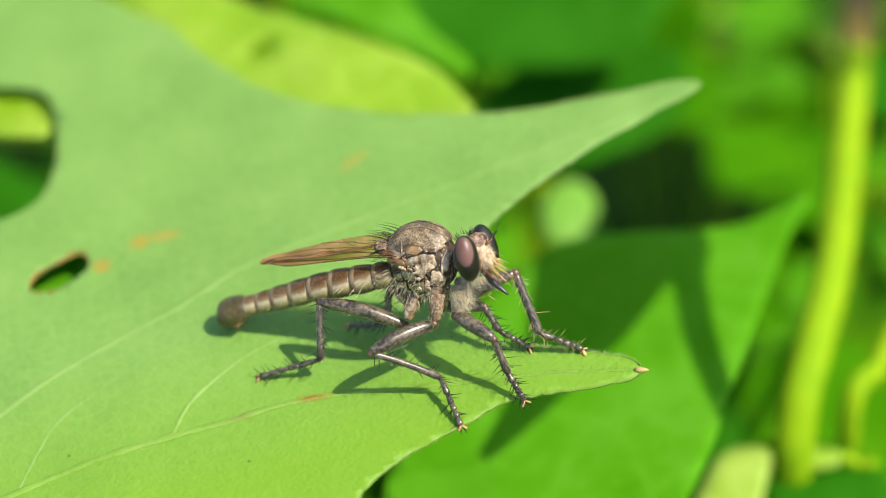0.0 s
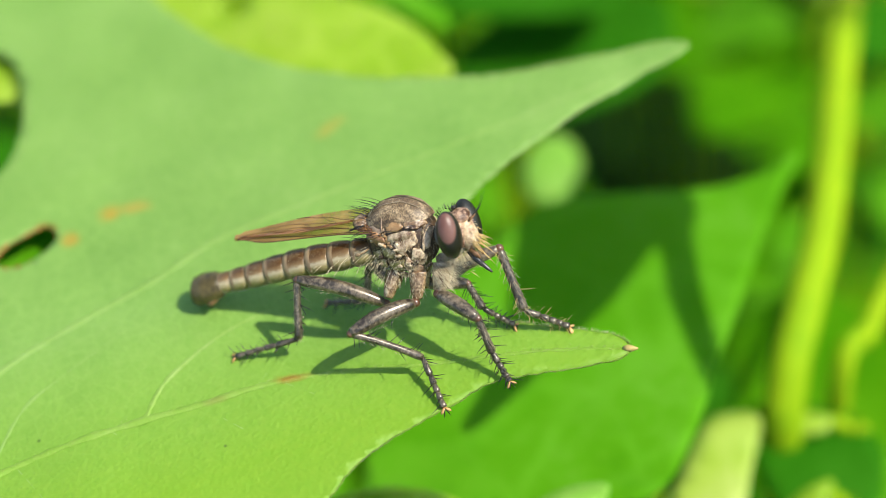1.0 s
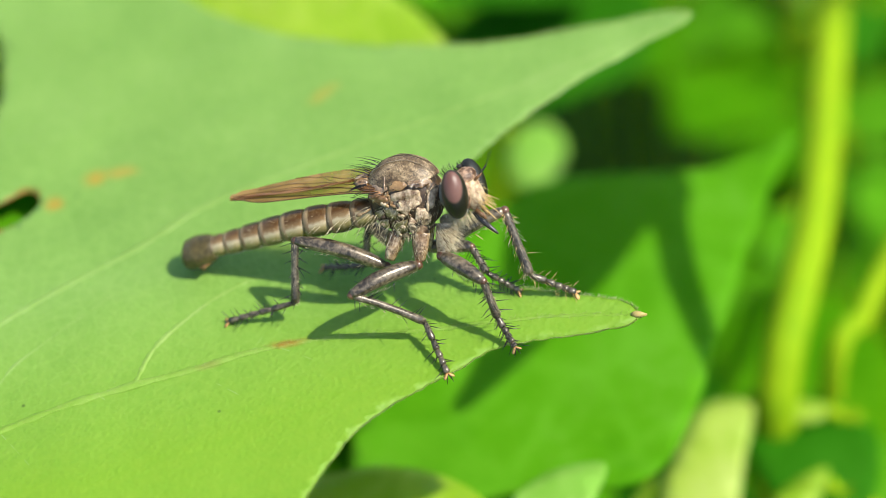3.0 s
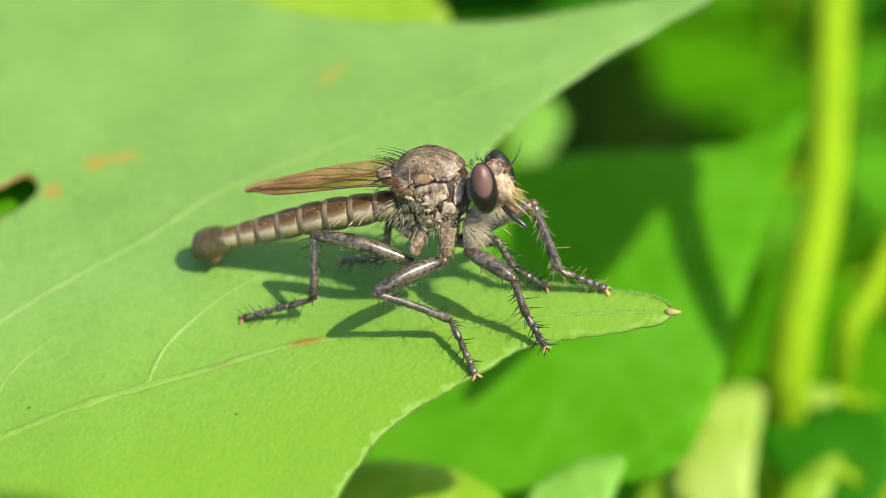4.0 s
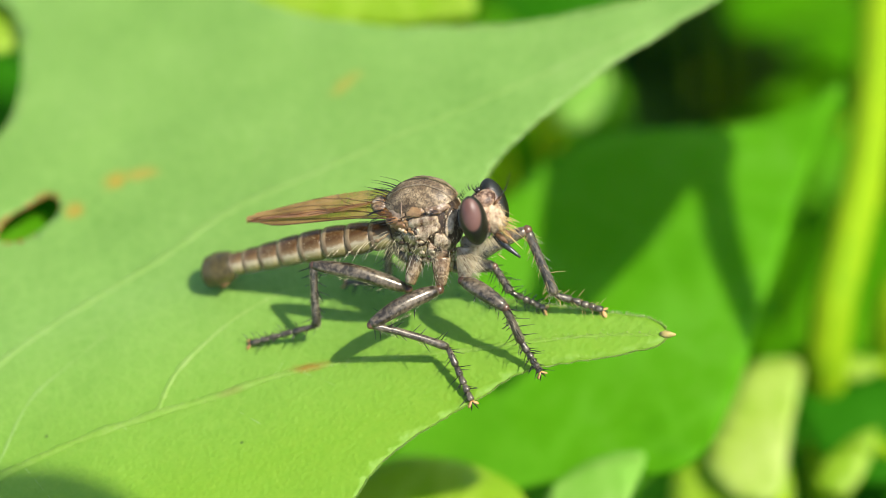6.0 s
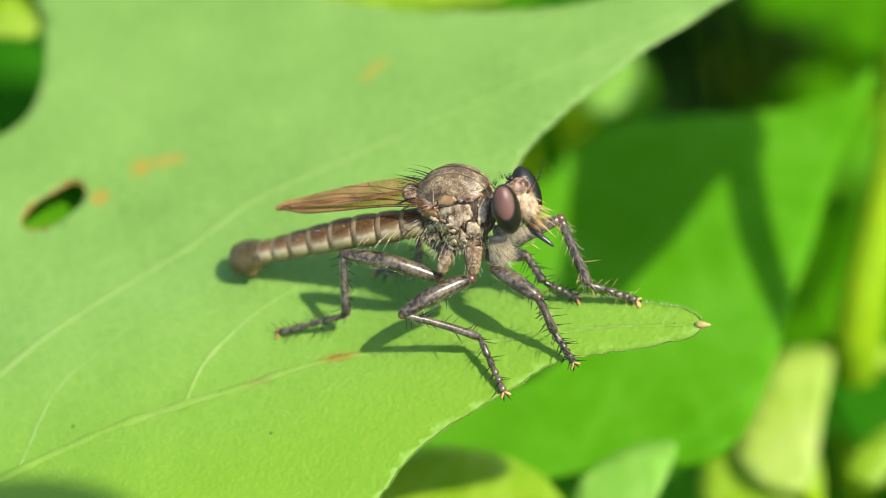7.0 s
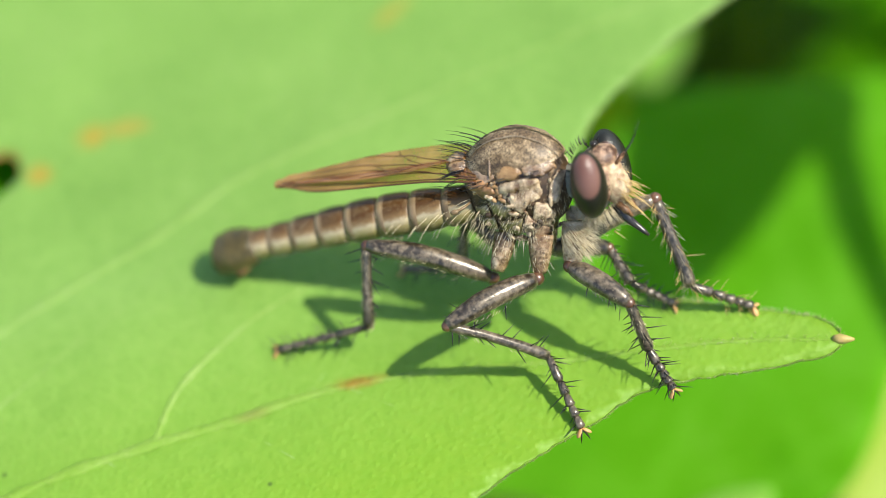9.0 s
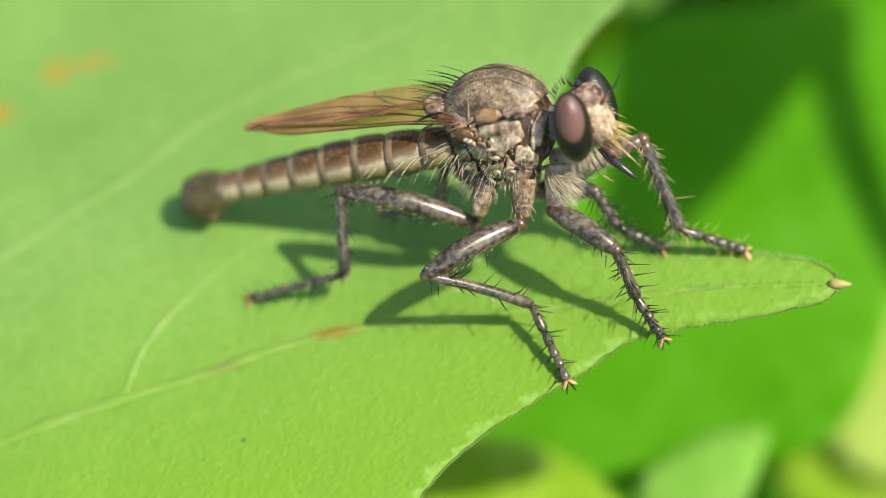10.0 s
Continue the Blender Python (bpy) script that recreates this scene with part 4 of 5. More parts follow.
        part("pale_band", tube(e, [(r0 + (r1 - r0) * t) * k for t, k in ((0.70, 1.04), (0.76, 1.075), (0.86, 1.055), (0.94, 1.015), (0.985, 0.95))], 24, 0.98, (0, 0, 1)), FLY["rim"], abdomen).location = Vector(hub) * -MM
    tail = curve_through([(-17.1, 0, -0.22), (-17.6, 0, -0.25), (-18.3, 0, -0.32), (-19.1, 0, -0.36), (-19.55, 0, -0.30)], 4)
    part("tail_bulb", tube(tail, list(np.interp(np.linspace(0, 1, len(tail)), (0, 0.2, 0.5, 0.78, 1), (0.72, 0.96, 1.12, 0.98, 0.30))), 22), FLY["bulb"], abdomen, "dark swollen tail end").location = Vector(hub) * -MM
    part("tail_clasper", tube([(-17.7, -0.35, -0.95), (-18.2, -0.42, -1.15), (-18.75, -0.3, -1.0)], [0.25, 0.38, 0.12], 10), FLY["joint"], abdomen).location = Vector(hub) * -MM
    part("tail_clasper", tube([(-17.7, 0.35, -0.95), (-18.2, 0.42, -1.15), (-18.75, 0.3, -1.0)], [0.25, 0.38, 0.12], 10), FLY["joint"], abdomen).location = Vector(hub) * -MM
    fur = []
    for i in range(220):
        k = rnd.uniform(0, 8)
        j = min(int(k), 7)
        x = spots[j] + (spots[j + 1] - spots[j]) * (k - j)
        r = rad[j] + (rad[j + 1] - rad[j]) * (k - j)
        ang = rnd.uniform(0, 2 * math.pi)
        o = Vector((0, math.cos(ang), math.sin(ang)))
        fur.append(spine(Vector((x, 0, mid[j])) + o * r, o * 0.5 + Vector((-0.9, 0, 0)), rnd.uniform(0.15, 0.35), 0.010, (0, 0, 0), 3))
    for i in range(40):
        x = rnd.uniform(-10.5, -6.2)
        s = rnd.choice((-1, 1))
        ang = rnd.uniform(-0.9, 0.3)
        o = Vector((0, s * math.cos(ang), math.sin(ang)))
        fur.append(spine(Vector((x, 0, -0.25)) + o * 0.95, o * 0.8 + Vector((-0.7, 0, -0.2)), rnd.uniform(0.5, 0.95), 0.018, (0, 0, -0.1), 4))
    part("hair", join(*fur), FLY["pale_hair"], abdomen, "short pale hair along the abdomen").location = Vector(hub) * -MM
    dark = []
    for i in range(200):
        p = Vector((rnd.gauss(-0.5, 0.7), rnd.gauss(0, 1), rnd.gauss(0, 1))).normalized()
        dark.append(spine(Vector((-18.2, 0, -0.3)) + p * 0.95, p + Vector((-0.8, 0, 0)), 0.22, 0.012, (0, 0, 0), 3))
    part("tail_hair", join(*dark), FLY["bristle"], abdomen, "short dark tail hair").location = Vector(hub) * -MM

    # it sags sideways towards the tail
    for o in (abdomen, *abdomen.children):
        for v in o.data.vertices:
            x = (v.co.x + o.location.x + (hub[0] * MM if o is not abdomen else 0)) / MM
            k = max(0.0, -6.2 - x) / 12.6
            d = 1.85 * k ** 1.1
            v.co += Vector((-0.30, 0.85, -0.45)) * (d * MM)
        o.data.update()

    # wings folded over the abdomen
    for s in (-1, 1):
        lift = 0.10 if s < 0 else 0.0

        def wing_at(t, w):
            """t along the wing from root to tip, w from outer (0) to inner (1) edge."""
            x = -5.2 - 9.9 * t
            outer = -1.92 + 1.15 * t + 0.55 * max(0, t - 0.75) ** 1.5 * 6
            wide = 0.55 + 3.0 * math.sin(math.pi * min(1, 0.10 + t * 0.88) ** 0.8) ** 0.8 * (1 - 0.25 * t)
            taper = math.sqrt(max(0.0, 1 - max(0, (t - 0.72) / 0.28) ** 2))
            mid_l = outer + wide * 0.5
            l = mid_l + (w - 0.5) * wide * taper + (1 - taper) * (0.10)
            v = 0.30 + (w - 0.30) * taper
            z = 1.2 + 0.90 * t + lift + 0.80 * v * (1 - 0.5 * t) + 0.16 * math.sin(v * 2.6) + 0.035 * math.sin(v * 26 + t * 6)
            across = l if s < 0 else -l
            fold = 0.24 + 0.34 * min(1.0, t / 0.25)
            return (x, across * (1 - fold), z + 0.20 * fold * across)

        n, k = 40, 14
        top = [wing_at(1 - (1 - i / n) ** 1.8, j / k) for i in range(n + 1) for j in range(k + 1)]
        faces = [(i * (k + 1) + j, i * (k + 1) + j + 1, (i + 1) * (k + 1) + j + 1, (i + 1) * (k + 1) + j) for i in range(n) for j in range(k)]
        wing = part("wing", (top, faces), FLY["wing"], fly, "folded clear smoky-brown veined wing")
        for line, r in (([(0, 0), (0.3, 0), (0.6, 0), (0.85, 0), (0.97, 0.1)], 0.085), ([(0, 0.06), (0.3, 0.08), (0.6, 0.12), (0.9, 0.2)], 0.06),
                        ([(0, 0.12), (0.25, 0.22), (0.55, 0.28), (0.95, 0.40)], 0.05), ([(0.2, 0.20), (0.5, 0.42), (0.75, 0.52), (0.97, 0.55)], 0.045),
                        ([(0, 0.2), (0.2, 0.36), (0.5, 0.60), (0.8, 0.74)], 0.045), ([(0, 0.3), (0.15, 0.50), (0.4, 0.82), (0.55, 0.95)], 0.045),
                        ([(0.45, 0.40), (0.5, 0.60)], 0.035), ([(0.68, 0.33), (0.72, 0.52)], 0.035), ([(0.25, 0.4), (0.35, 0.7), (0.38, 0.98)], 0.035)):
            part("wing_vein", tube([Vector(wing_at(*p)) + Vector((0, 0, 0.01)) for p in curve_through(line, 8)], r * 0.7, 6, 0.6, (0, 0, 1)), FLY["wing_vein"], wing)

    # the body leans over to its far side
    for o in fly.children_recursive:
        base = o.location + (o.parent.location if o.parent is not fly else Vector())
        lean = 0.12 * (base.z / MM + 4.0)
        if o.name.startswith("eye"):
            o.location += Vector((-0.285, 0.85, -0.415)) * (lean * MM)
        slim = 0.76 if thorax in (o, o.parent) else 1.0
        for v in o.data.vertices:
            v.co.y *= slim
            d = max(-0.2, 0.12 * ((v.co.z + base.z) / MM + 4.0)) - (lean if o.name.startswith("eye") else 0)
            v.co += Vector((-0.285, 0.85, -0.415)) * (d * MM)
        o.data.update()

    # legs: hip, knee, ankle, foot
    legs = (
        ("front leg with hair-fringed shin", [(-2.45, -0.9, -3.95), (0.04, -2.15, -5.65), (0.20, -1.95, -8.20), (0.87, -2.39, -10.17)], (0.50, 0.27, 0.22), False),
        ("middle leg bent back at the knee", [(-3.95, -1.25, -4.1), (-7.77, -3.99, -4.27), (-4.24, -2.40, -7.45), (-3.18, -4.34, -10.28)], (0.52, 0.25, 0.21), False),
        ("hind leg stretched back", [(-6.2, -0.46, -4.05), (-11.29, -1.07, -1.00), (-12.35, -1.52, -4.84), (-17.05, -1.57, -5.16)], (0.50, 0.27, 0.20), False),
        ("front leg reaching for the leaf edge", [(-2.4, 0.9, -3.7), (1.48, 1.98, -2.81), (2.15, 1.0, -6.95), (4.48, 1.76, -8.95)], (0.46, 0.31, 0.23), True),
        ("middle leg tucked under the head", [(-3.8, 1.2, -3.9), (-1.05, 1.25, -4.45), (-0.5, 1.0, -6.25), (0.98, 1.66, -8.04)], (0.50, 0.25, 0.20), False),
        ("hind leg behind the body", [(-5.7, 1.2, -3.5), (-7.4, 2.2, -1.9), (-8.5, 2.25, -4.6), (-11.4, 2.8, -4.35)], (0.48, 0.27, 0.20), False),
    )
    for label, joints, thick, pale in legs:
        fly_leg(fly, rnd, label, joints, thick, pale)
    return fly


fly = robber_fly()
cam.data.dof.use_dof = True
cam.data.dof.focus_object = next(o for o in fly.children if o.name.startswith("abdomen"))
cam.data.dof.aperture_fstop = 14.5


# ---- plants behind and below ----
def leaf_shape(length, width, lobed=0.0, droop=0.15, cup=0.10, step=2.2, seed=0, blunt=0.45, holes=()):
    """A leaf from its stalk at the origin to its tip along +y, with a midrib."""
    right = []
    for i in range(25):
        t = i / 24
        w = (math.sin(math.pi * t ** blunt) ** 0.9) * (1 - lobed * 0.5 * (0.5 + 0.5 * math.cos(2 * math.pi * (t * 1.6 - 0.35))))
        right.append((width * 0.5 * w + 0.05, length * (t - 0.02)))
    outline = right + [(-x, y) for x, y in reversed(right)]

    def height(x, y):
        return -droop * length * (y / length) ** 2 + cup * abs(x) - 0.02 * x * x / max(width, 1) + 0.02 * length * noise.noise(Vector((x * 0.08, y * 0.08, seed * 3.3)))

    rings = [[(x + r * math.cos(a) * 1.25, y + r * math.sin(a)) for a in [k * math.pi / 6 for k in range(12)]] for x, y, r in holes]
    return sheet(outline, rings, height, step, 0.3, seed), height


def back_leaf(name, tip, base, width, mat, label, category="leaf", group="leaves behind", lobed=0.0, roll=0.0, droop=0.08, seed=0, cup=0.1, stem=True, blunt=0.45, root=(-4, -6), holes=()):
    base, tip = Vector(base), Vector(tip)
    way = tip - base
    length = way.length
    shape, height = leaf_shape(length, width, lobed, droop, cup, max(1.2, length / 18), seed, blunt, holes)
    leaf = new(name)
    y = way.normalized()
    x = y.cross(Vector((0, 0, 1))).normalized()
    z = x.cross(y)
    turn = Matrix((x, y, z)).transposed().to_4x4() @ Matrix.Rotation(radians(roll), 4, "Y")
    leaf.matrix_world = Matrix.Translation(base * MM) @ turn
    tagged(leaf, label, category, group)
    part("blade", shape, mat, leaf)
    rib = [(0, length * t, height(0, length * t) + 0.1) for t in [i / 12 for i in range(12)]]
    part("midrib", tube(rib, [0.010 * width * (1 - i / 14) + 0.08 for i in range(12)], 6, 0.2, (0, 0, 1)), mat, leaf)
    if stem:
        down = (turn.to_3x3().inverted() @ Vector((root[0], root[1], -190 - base.z)))
        line = curve_through([(0, 0, 0), (0, -length * 0.2, -length * 0.12), tuple(down * 0.5), tuple(down)], 5)
        part("petiole", tube(line, 0.6, 7), STALK, leaf)
    return leaf


def lobed_leaf(corners, z, mat, label, root, slope=(0.0, 0.0), group="leaves behind", up=0.0, holes=()):
    """A lobed leaf with the outline through the corners, about level at z, or that far up the sun's way."""
    lift = SUN_WAY * up
    mx, my = sum(p[0] for p in corners) / len(corners), sum(p[1] for p in corners) / len(corners)
    outline = [(p[0] - mx, p[1] - my) for p in curve_through(corners, 8, True)]

    def height(x, y):
        return slope[0] * x + slope[1] * y + 0.5 * noise.noise(Vector((x * 0.09, y * 0.09, z)))

    leaf = new("leaf")
    leaf.location = (Vector((mx, my, z)) + lift) * MM
    tagged(leaf, label, "leaf", group)
    rings = [[(x - mx + r * math.cos(a) * (1 + 0.25 * math.sin(3 * a)), y - my + r * math.sin(a)) for a in [k * math.pi / 7 for k in range(14)]] for x, y, r in holes]
    part("blade", sheet(outline, rings, height, 1.5, 0.3, 3), mat, leaf)
    k = max(outline, key=lambda p: (p[0] * root[0] + p[1] * root[1]))
    x, y = k[0] * 0.98, k[1] * 0.98
    down = -190 - z - lift.z
    line = curve_through([(x, y, height(x, y) - 0.2), (x + root[0] * 0.2, y + root[1] * 0.2, height(x, y) - 2), (x + root[0] * 0.35, y + root[1] * 0.35, height(x, y) - 8), (x + root[0] * 0.7, y + root[1] * 0.7, down * 0.5), (x + root[0], y + root[1], down)], 6)
    part("petiole", tube(line, 0.6, 7), STALK, leaf)
    return leaf


lobed_leaf(((18.3, 28.3), (22.2, 29.0), (26.0, 28.0), (30.2, 26.8), (34.2, 26.1), (37.7, 26.2), (41.8, 27.2), (38.3, 22.6), (34.6, 17.2), (31.3, 12.0), (28.8, 8.3), (27.0, 5.2), (25.1, 2.5), (22.6, -0.2), (19.8, -1.4), (16.5, -0.8), (11.9, 0.2), (7.8, 0.4), (3.4, -0.4), (0.3, 5.4), (4.7, 15.4), (11.2, 23.5)), -22, BACK_LEAF, "large lobed green leaf, half sunlit, half in shade", (-20, -10))
lobed_leaf(((-4.0, 4.2), (0.8, 4.6), (4.0, 3.6), (7.0, 1.6), (9.0, -1.0), (9.2, -5.0), (2.0, -7.0), (-5.0, -2.0)), -20.3, YELLOW_LEAF, "yellow-green leaf overlapping the large lobed one", (-5, -6))
lobed_leaf(((10.6, -1.6), (13.0, -0.2), (15.4, 0.2), (17.9, -0.3), (17.2, -2.0), (14.8, -4.8), (12.0, -7.0), (9.8, -5.0)), -20.6, SOFT_PALE_LEAF, "soft pale green leaf at the lower edge", (2, -8))
lobed_leaf(((28.5, 11.9), (31.1, 12.1), (32.6, 10.8), (30.3, 6.3), (27.4, 0.8), (24.6, 1.6), (23.2, 4.8), (25.5, 8.4)), -34, PALE_LEAF, "small pale yellowish folded leaf", (4, -8))
lobed_leaf(((23.9, 8.0), (28.9, 3.9), (27.0, -1.4), (22.3, -1.2), (19.8, 3.8)), -35.5, YELLOW_LEAF, "bright yellow-green leaf under the pale one", (5, -9))
lobed_leaf(((21.1, 45.2), (23.4, 47.7), (25.6, 47.3), (26.4, 44.2), (24.8, 41.1), (22.5, 40.1), (20.7, 41.8)), -34, SOFT_PALE_LEAF, "small pale sunlit leaf", (-5, 6))
lobed_leaf(((14.2, 13.4), (16.9, 14.5), (20.0, 13.7), (21.4, 11.6), (20.2, 8.6), (16.4, 8.2), (13.3, 10.3)), -42, BACK_LEAF, "pale green leaf low among the stems", (-3, -8))
lobed_leaf(((5.7, 16.0), (10.6, 17.0), (16.8, 14.9), (22.0, 12.7), (25.6, 10.0), (24.2, 5.9), (14.4, 7.0), (5.4, 11.4)), -47, BACK_LEAF, "green leaf low under the large lobed one", (-8, -6))
lobed_leaf(((34.0, 13.4), (36.3, 12.2), (38.6, 10.8), (37.4, 9.5), (34.1, 10.8)), -36, YELLOW_LEAF, "small yellow-green leaf beside the stalk", (8, -3))
lobed_leaf(((30.7, 2.2), (33.2, 4.2), (36.6, 4.9), (34.9, 2.2), (32.4, 0.2)), -36, YELLOW_LEAF, "narrow yellow-green leaf blade", (6, -4))
# the DEEP_LEAF blades near the stalk's foot carry their shade as dark green
lobed_leaf(((32.5, 14.1), (36.0, 13.4), (39.7, 11.6), (41.7, 7.3), (38.7, 1.2), (33.8, 1.6), (31.3, 7.3)), -37, DEEP_LEAF, "dark green leaf at the stalk's foot, shade in its colour", (6, -9))
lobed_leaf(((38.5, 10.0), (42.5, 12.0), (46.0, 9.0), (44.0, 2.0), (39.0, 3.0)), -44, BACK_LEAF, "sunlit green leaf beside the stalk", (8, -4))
lobed_leaf(((24.0, 16.5), (33.0, 17.5), (44.0, 11.0), (43.0, 0.0), (34.0, -6.0), (25.0, 3.0)), -54, DEEP_LEAF, "broad leaf, its shade put into the dark green", (12, -6))
lobed_leaf(((37.0, 36.0), (43.0, 40.0), (50.0, 36.0), (52.0, 25.0), (46.0, 14.0), (38.0, 18.0), (35.0, 27.0)), -56, MID_LEAF, "broad green leaf behind the stalk", (12, 6))
lobed_leaf(((43.0, 43.0), (46.5, 44.5), (48.0, 41.0), (46.0, 37.0), (43.0, 38.5)), -50, BACK_LEAF, "small soft green leaf beside the stalk", (7, 5))
# under and above the upper lobe
lobed_leaf(((-23, 15.5), (-21, 21), (-17, 24), (-13, 23), (-12, 17.5), (-17, 13.5)), -2.8, BACK_LEAF, "green leaf just under the bitten hole", (-8, 6))
yellow = lobed_leaf(((-13.3, 63.5), (-9.2, 56.6), (-5.0, 46.0), (3.3, 38.1), (14.9, 34.3), (15.1, 37.9), (12.9, 42.4), (8.9, 46.7), (3.2, 52.2), (-2.2, 58.1), (-6.7, 64.3)), -10, YELLOW_LEAF, "bright yellow-green leaf with a ragged hole", (-12, 10), holes=((-0.2, 49.6, 1.15),))
lobed_leaf(((2.5, 65.5), (7.5, 57.6), (12.3, 51.6), (16.6, 46.4), (17.2, 48.6), (14.6, 54.2), (12.2, 63.7), (5.0, 74.0)), -16, BACK_LEAF, "paler green leaf lying over another leaf", (-8, 14))
lobed_leaf(((11.4, 50.1), (13.8, 46.7), (15.4, 42.2), (15.7, 39.3), (14.0, 39.8), (11.6, 44.9)), -15, PALE_LEAF, "small whitish curled leaf edge", (-6, 9))
# these two have their dimness painted in as a darker green
lobed_leaf(((14.6, 68.8), (17.2, 64.3), (25.5, 60.3), (33.1, 58.6), (37.6, 62.6), (40.3, 71.0), (27.0, 84.1), (8.6, 84.5)), -30, DEEP_LEAF, "broad blue-green leaf, coloured darker for its soft light", (-5, 16))
lobed_leaf(((18.6, 60.1), (19.5, 66.1), (29.0, 70.5), (39.5, 66.2), (39.4, 59.3), (35.0, 54.0), (28.2, 52.7), (22.0, 54.0)), -37, DEEP_LEAF, "broad blue-green leaf, coloured dark for its shade", (-9, 12))
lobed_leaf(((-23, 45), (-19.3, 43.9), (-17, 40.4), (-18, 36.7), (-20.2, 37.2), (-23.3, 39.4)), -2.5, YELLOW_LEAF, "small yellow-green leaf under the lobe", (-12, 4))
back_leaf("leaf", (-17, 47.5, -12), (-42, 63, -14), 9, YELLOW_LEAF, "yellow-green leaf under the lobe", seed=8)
# deep shade under the lobe, given as a dark leaf colour
back_leaf("leaf", (-18, 66, -44), (-58, 80, -46), 34, DEEP_LEAF, "leaf coloured dark green for deep shade", seed=81)
back_leaf("leaf", (3, 6, -48), (14, -8, -50), 9, YELLOW_LEAF, "yellow-green leaf low in the undergrowth", seed=14)
back_leaf("leaf", (9, 2, -56), (30, -14, -58), 16, MID_LEAF, "green leaf low in the undergrowth", seed=12)


def stalks():
    for line, r, label, red in (
        ([(62, 70, -31), (56.8, 57.6, -31), (50.0, 41.5, -31), (43.8, 27.2, -31), (39.3, 19.0, -31), (35.6, 13.0, -33), (34.2, 10.4, -42), (33.5, 9.0, -80), (33, 8, -192)], 1.70, "thick yellow-green upright plant stalk", True),
        ([(70, 48, -34), (56, 31, -35), (48.2, 22.6, -36), (44.5, 18.2, -36), (40.0, 13.1, -38), (37, 8, -90), (36, 6, -192)], 0.95, "thin yellow-green leaning side stalk", False),
        ([(70, 62, -50), (56, 30, -56), (50, 16, -110), (50, 14, -192)], 1.0, "thin green plant stalk in shade", False),
    ):
        pts = curve_through(line, 10)
        st = part("plant_stalk", tube(pts, [r * (0.9 + 0.2 * i / len(pts)) for i in range(len(pts))], 14), STALK)
        tagged(st, label, "plant stem", "stalks")
        if red:
            part("stalk_node", tube(pts[:17], [r * (0.96 - 0.002 * i) + 0.35 * math.exp(-((i - 10) / 1.6) ** 2) for i in range(17)], 14), STALK_RED, st, "reddish brown upper joint")


stalks()


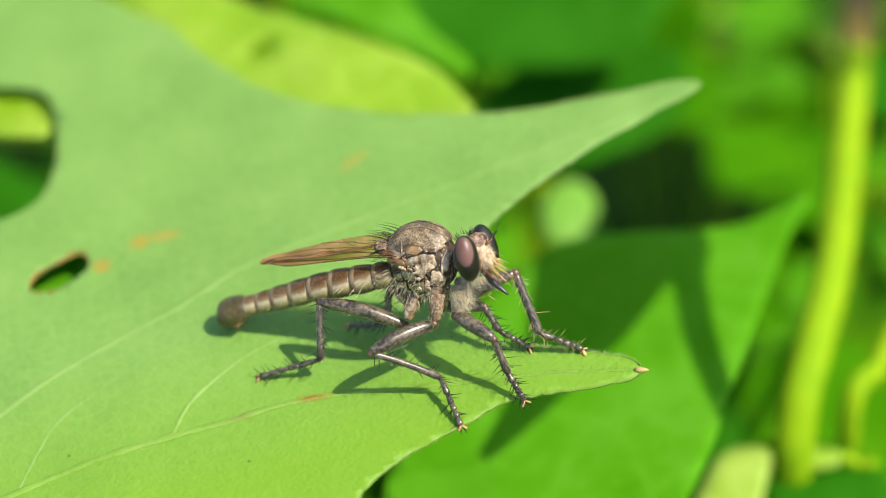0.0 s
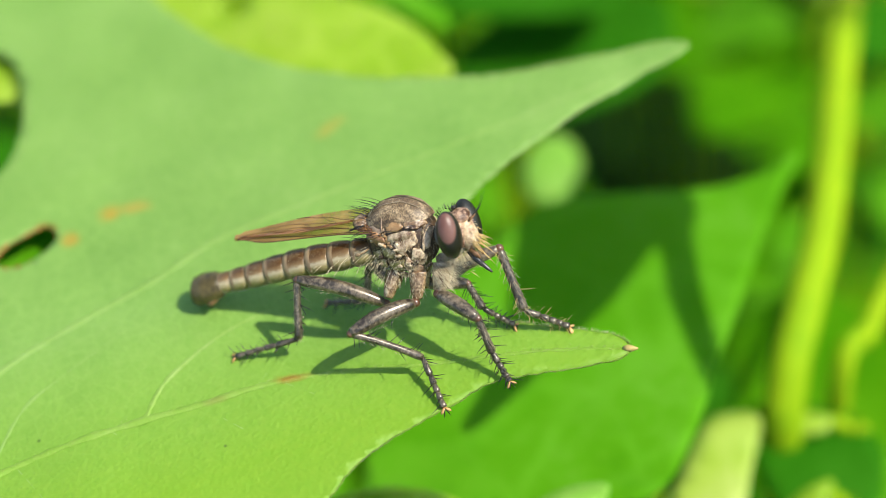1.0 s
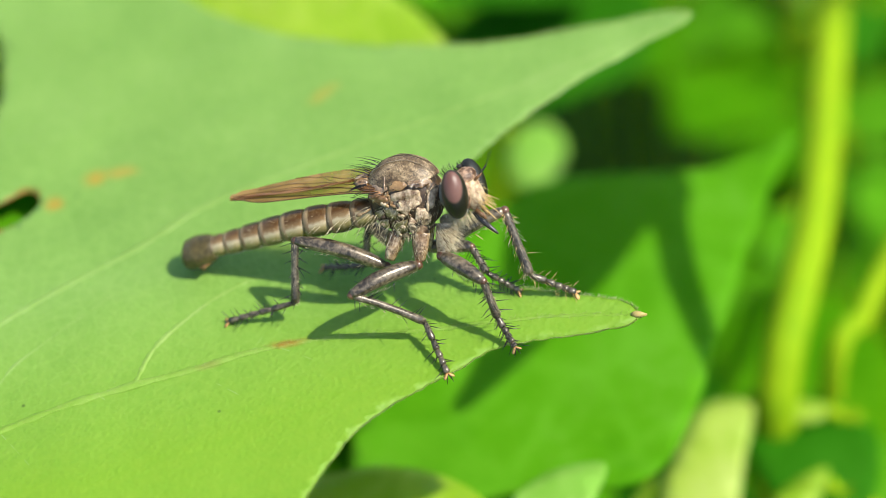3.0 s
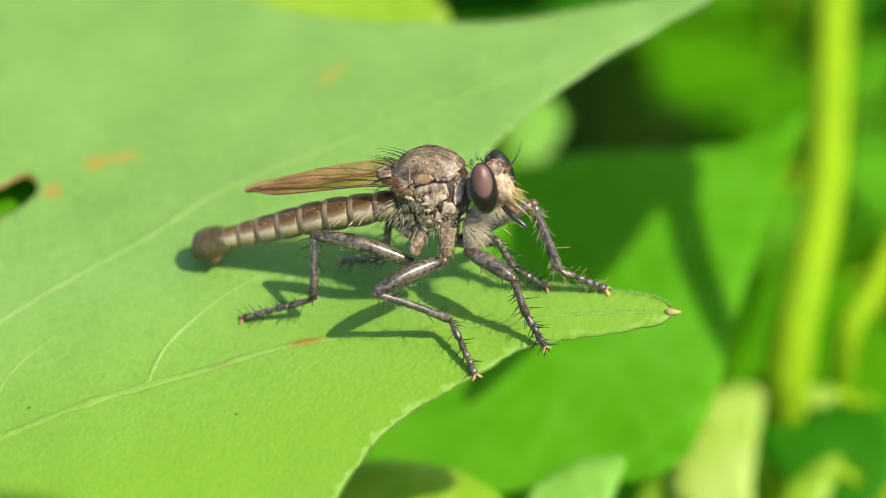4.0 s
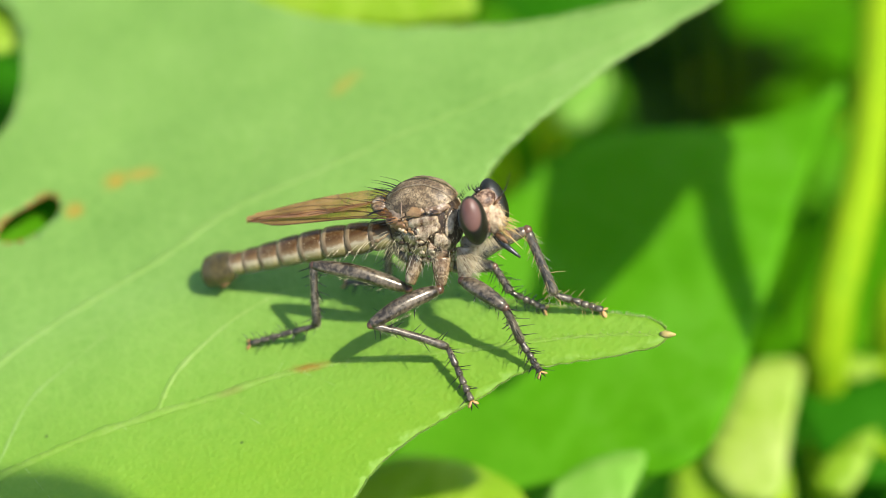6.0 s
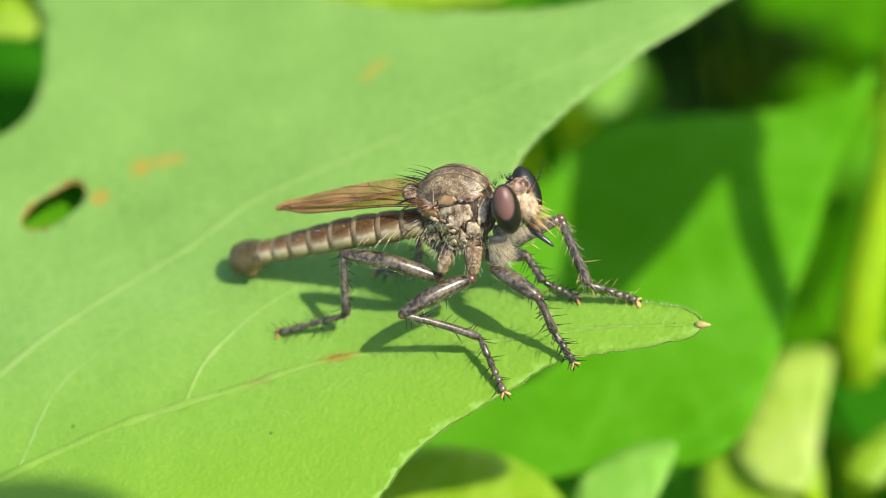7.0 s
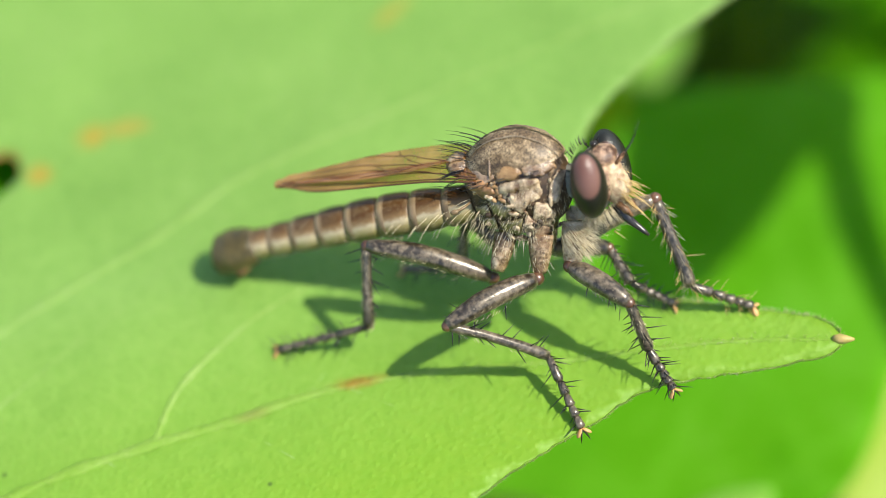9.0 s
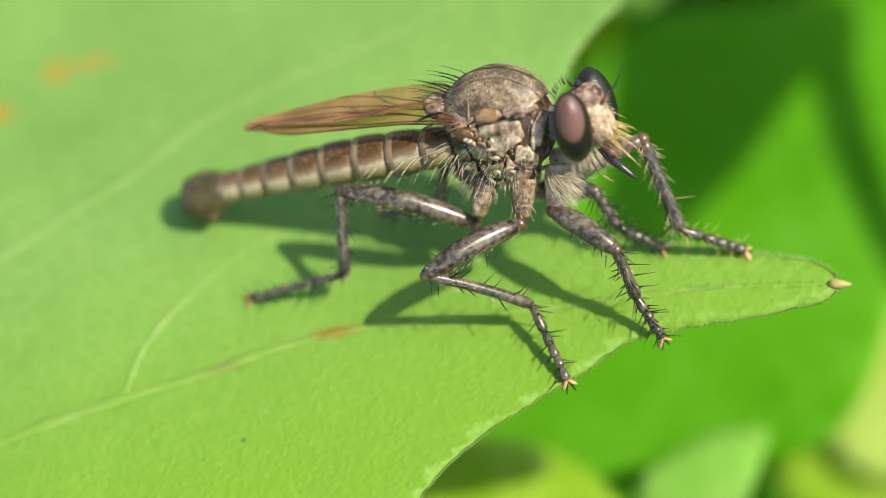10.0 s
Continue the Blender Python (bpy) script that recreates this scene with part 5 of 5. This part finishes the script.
def far_leaves():
    rnd = random.Random(21)
    kinds = ((MID_LEAF, "soft green leaf in the undergrowth"), (BACK_LEAF, "sunlit green leaf in the undergrowth"), (DEEP_LEAF, "dark green leaf in the undergrowth"), (PALE_LEAF, "pale sunlit leaf in the undergrowth"))
    made = 0
    for i in range(520):
        near = i % 3 == 0
        x, y, z = rnd.uniform(-30, 105), rnd.uniform(-10, 165), rnd.uniform(-74, -60) if near else rnd.uniform(-125, -82)
        ang, long = rnd.uniform(0, 6.28), rnd.uniform(8, 16) if near else rnd.uniform(20, 42)
        mat, label = rnd.choices(kinds, (6, 5, 1, 0) if near else (6, 3, 2, 0))[0]
        wide = long * (rnd.uniform(0.6, 0.95) if near else rnd.uniform(0.4, 0.75))
        drop, roll = rnd.uniform(0, 12), rnd.uniform(-25, 25)
        if near and x < 34 and y < 66:
            continue
        # a dark gap in the growth
        gap = 99.0
        for t in (0.0, 0.25, 0.5, 0.75, 1.0):
            px, py, pz = x + math.cos(ang) * long * t, y + math.sin(ang) * long * t, z - drop * t
            deep = (-60 - pz) / 40
            gap = min(gap, math.hypot(px - 37 - 8 * deep, (py - 66 - 36 * deep) * 0.8))
        if gap < 9 + 0.42 * wide or made >= 290:
            continue
        made += 1
        tip = (x + math.cos(ang) * long, y + math.sin(ang) * long, z - drop)
        back_leaf("leaf", tip, (x, y, z), wide, mat, label, group="undergrowth", seed=30 + i, roll=roll, stem=i % 3 == 0)
    # small bright leaves that catch the sun over the darker growth
    for k, (x, y, size, mat) in enumerate(((55.8, 105.2, 13, YELLOW_LEAF), (67.5, 98.1, 14, YELLOW_LEAF), (60.4, 94.2, 11, BACK_LEAF), (47.7, 90.4, 9, BACK_LEAF), (51.5, 77.0, 13, MID_LEAF), (56.5, 76.0, 13, BACK_LEAF), (57.0, 84.5, 14, MID_LEAF), (53.7, 90.5, 12, BACK_LEAF), (62.0, 91.0, 14, MID_LEAF), (51.5, 100.0, 13, MID_LEAF), (62.0, 103.5, 15, BACK_LEAF), (66.5, 76.0, 13, BACK_LEAF), (71.0, 91.0, 14, MID_LEAF), (57.5, 66.0, 12, MID_LEAF), (46.5, 58.0, 8, MID_LEAF), (62.0, 56.0, 11, BACK_LEAF), (44.5, 89.5, 10, MID_LEAF))):
        a = 0.7 + k * 1.3
        d = Vector((math.cos(a), math.sin(a), -0.1)) * size * 0.5
        p = Vector((x, y, -70.0 + 2.5 * math.sin(k * 2.1)))
        back_leaf("leaf", p + d, p - d, size * 0.9, mat, "small sunlit leaf in the undergrowth", group="undergrowth", seed=500 + k, stem=False)


far_leaves()


# ---- leaves added overhead, out of view, to shade the place ----
def overhead(name, spot, far, size, turn, seed, root=(60, -40), blunt=0.45, wide=0.75):
    """An unseen leaf added to shade the spot, so far up the sun's way."""
    p = Vector(spot) + SUN_WAY * far
    d = Vector((math.cos(turn), math.sin(turn), 0)) * size * 0.5
    return back_leaf(name, p + d, p - d, size * wide, SHADE_LEAF, "unseen leaf added overhead to cast shade", group="leaves overhead", seed=seed, root=root, blunt=blunt)


# unseen leaf whose outline is the shade to fall on the large lobed leaf
lobed_leaf(((31.9, 26.0), (30.8, 21.5), (29.9, 16.4), (29.4, 11.5), (29.2, 7.5), (27.6, 5.7), (27.4, 10.8), (27.3, 15.9), (27.8, 21.3), (23.7, 18.0), (19.2, 14.9), (14.9, 12.0), (9.8, 8.9), (9.0, 9.6), (11.6, 13.3), (15.0, 19.5), (17.4, 26.4), (19.2, 31.6), (26.0, 31.0)), -22, SHADE_LEAF, "unseen narrow-lobed leaf overhead, cut to the shade it casts", (40, 60), group="leaves overhead", up=66)
# two more out of view, added only to darken the gap in the growth
overhead("leaf", (38, 72, -66), 300, 22, 0.9, 90, (40, 120), 0.9, 0.7)
overhead("leaf", (48, 112, -108), 330, 26, 0.4, 91, (40, 120), 0.9, 0.7)
# unseen caster of the moving shadow on the near leaf, given a leaf's form
swaying = overhead("leaf", (-27, -17, 0), 200, 44, 2.4, 92, (0, -70), 0.9)
HOME = swaying.matrix_world.copy()


def motions():
    shift = ((0.0, -8, -7), (3.2, -4, -3), (4.5, -1, -1), (5.2, -1, -1), (6.4, 0, 3.2), (7.0, -1.5, 1.2), (7.6, -3, -1.5), (10.0, -6, -5))
    walk(swaying, [(t, Matrix.Translation((x * MM, y * MM, 0)) @ HOME) for t, x, y in shift])


motions()
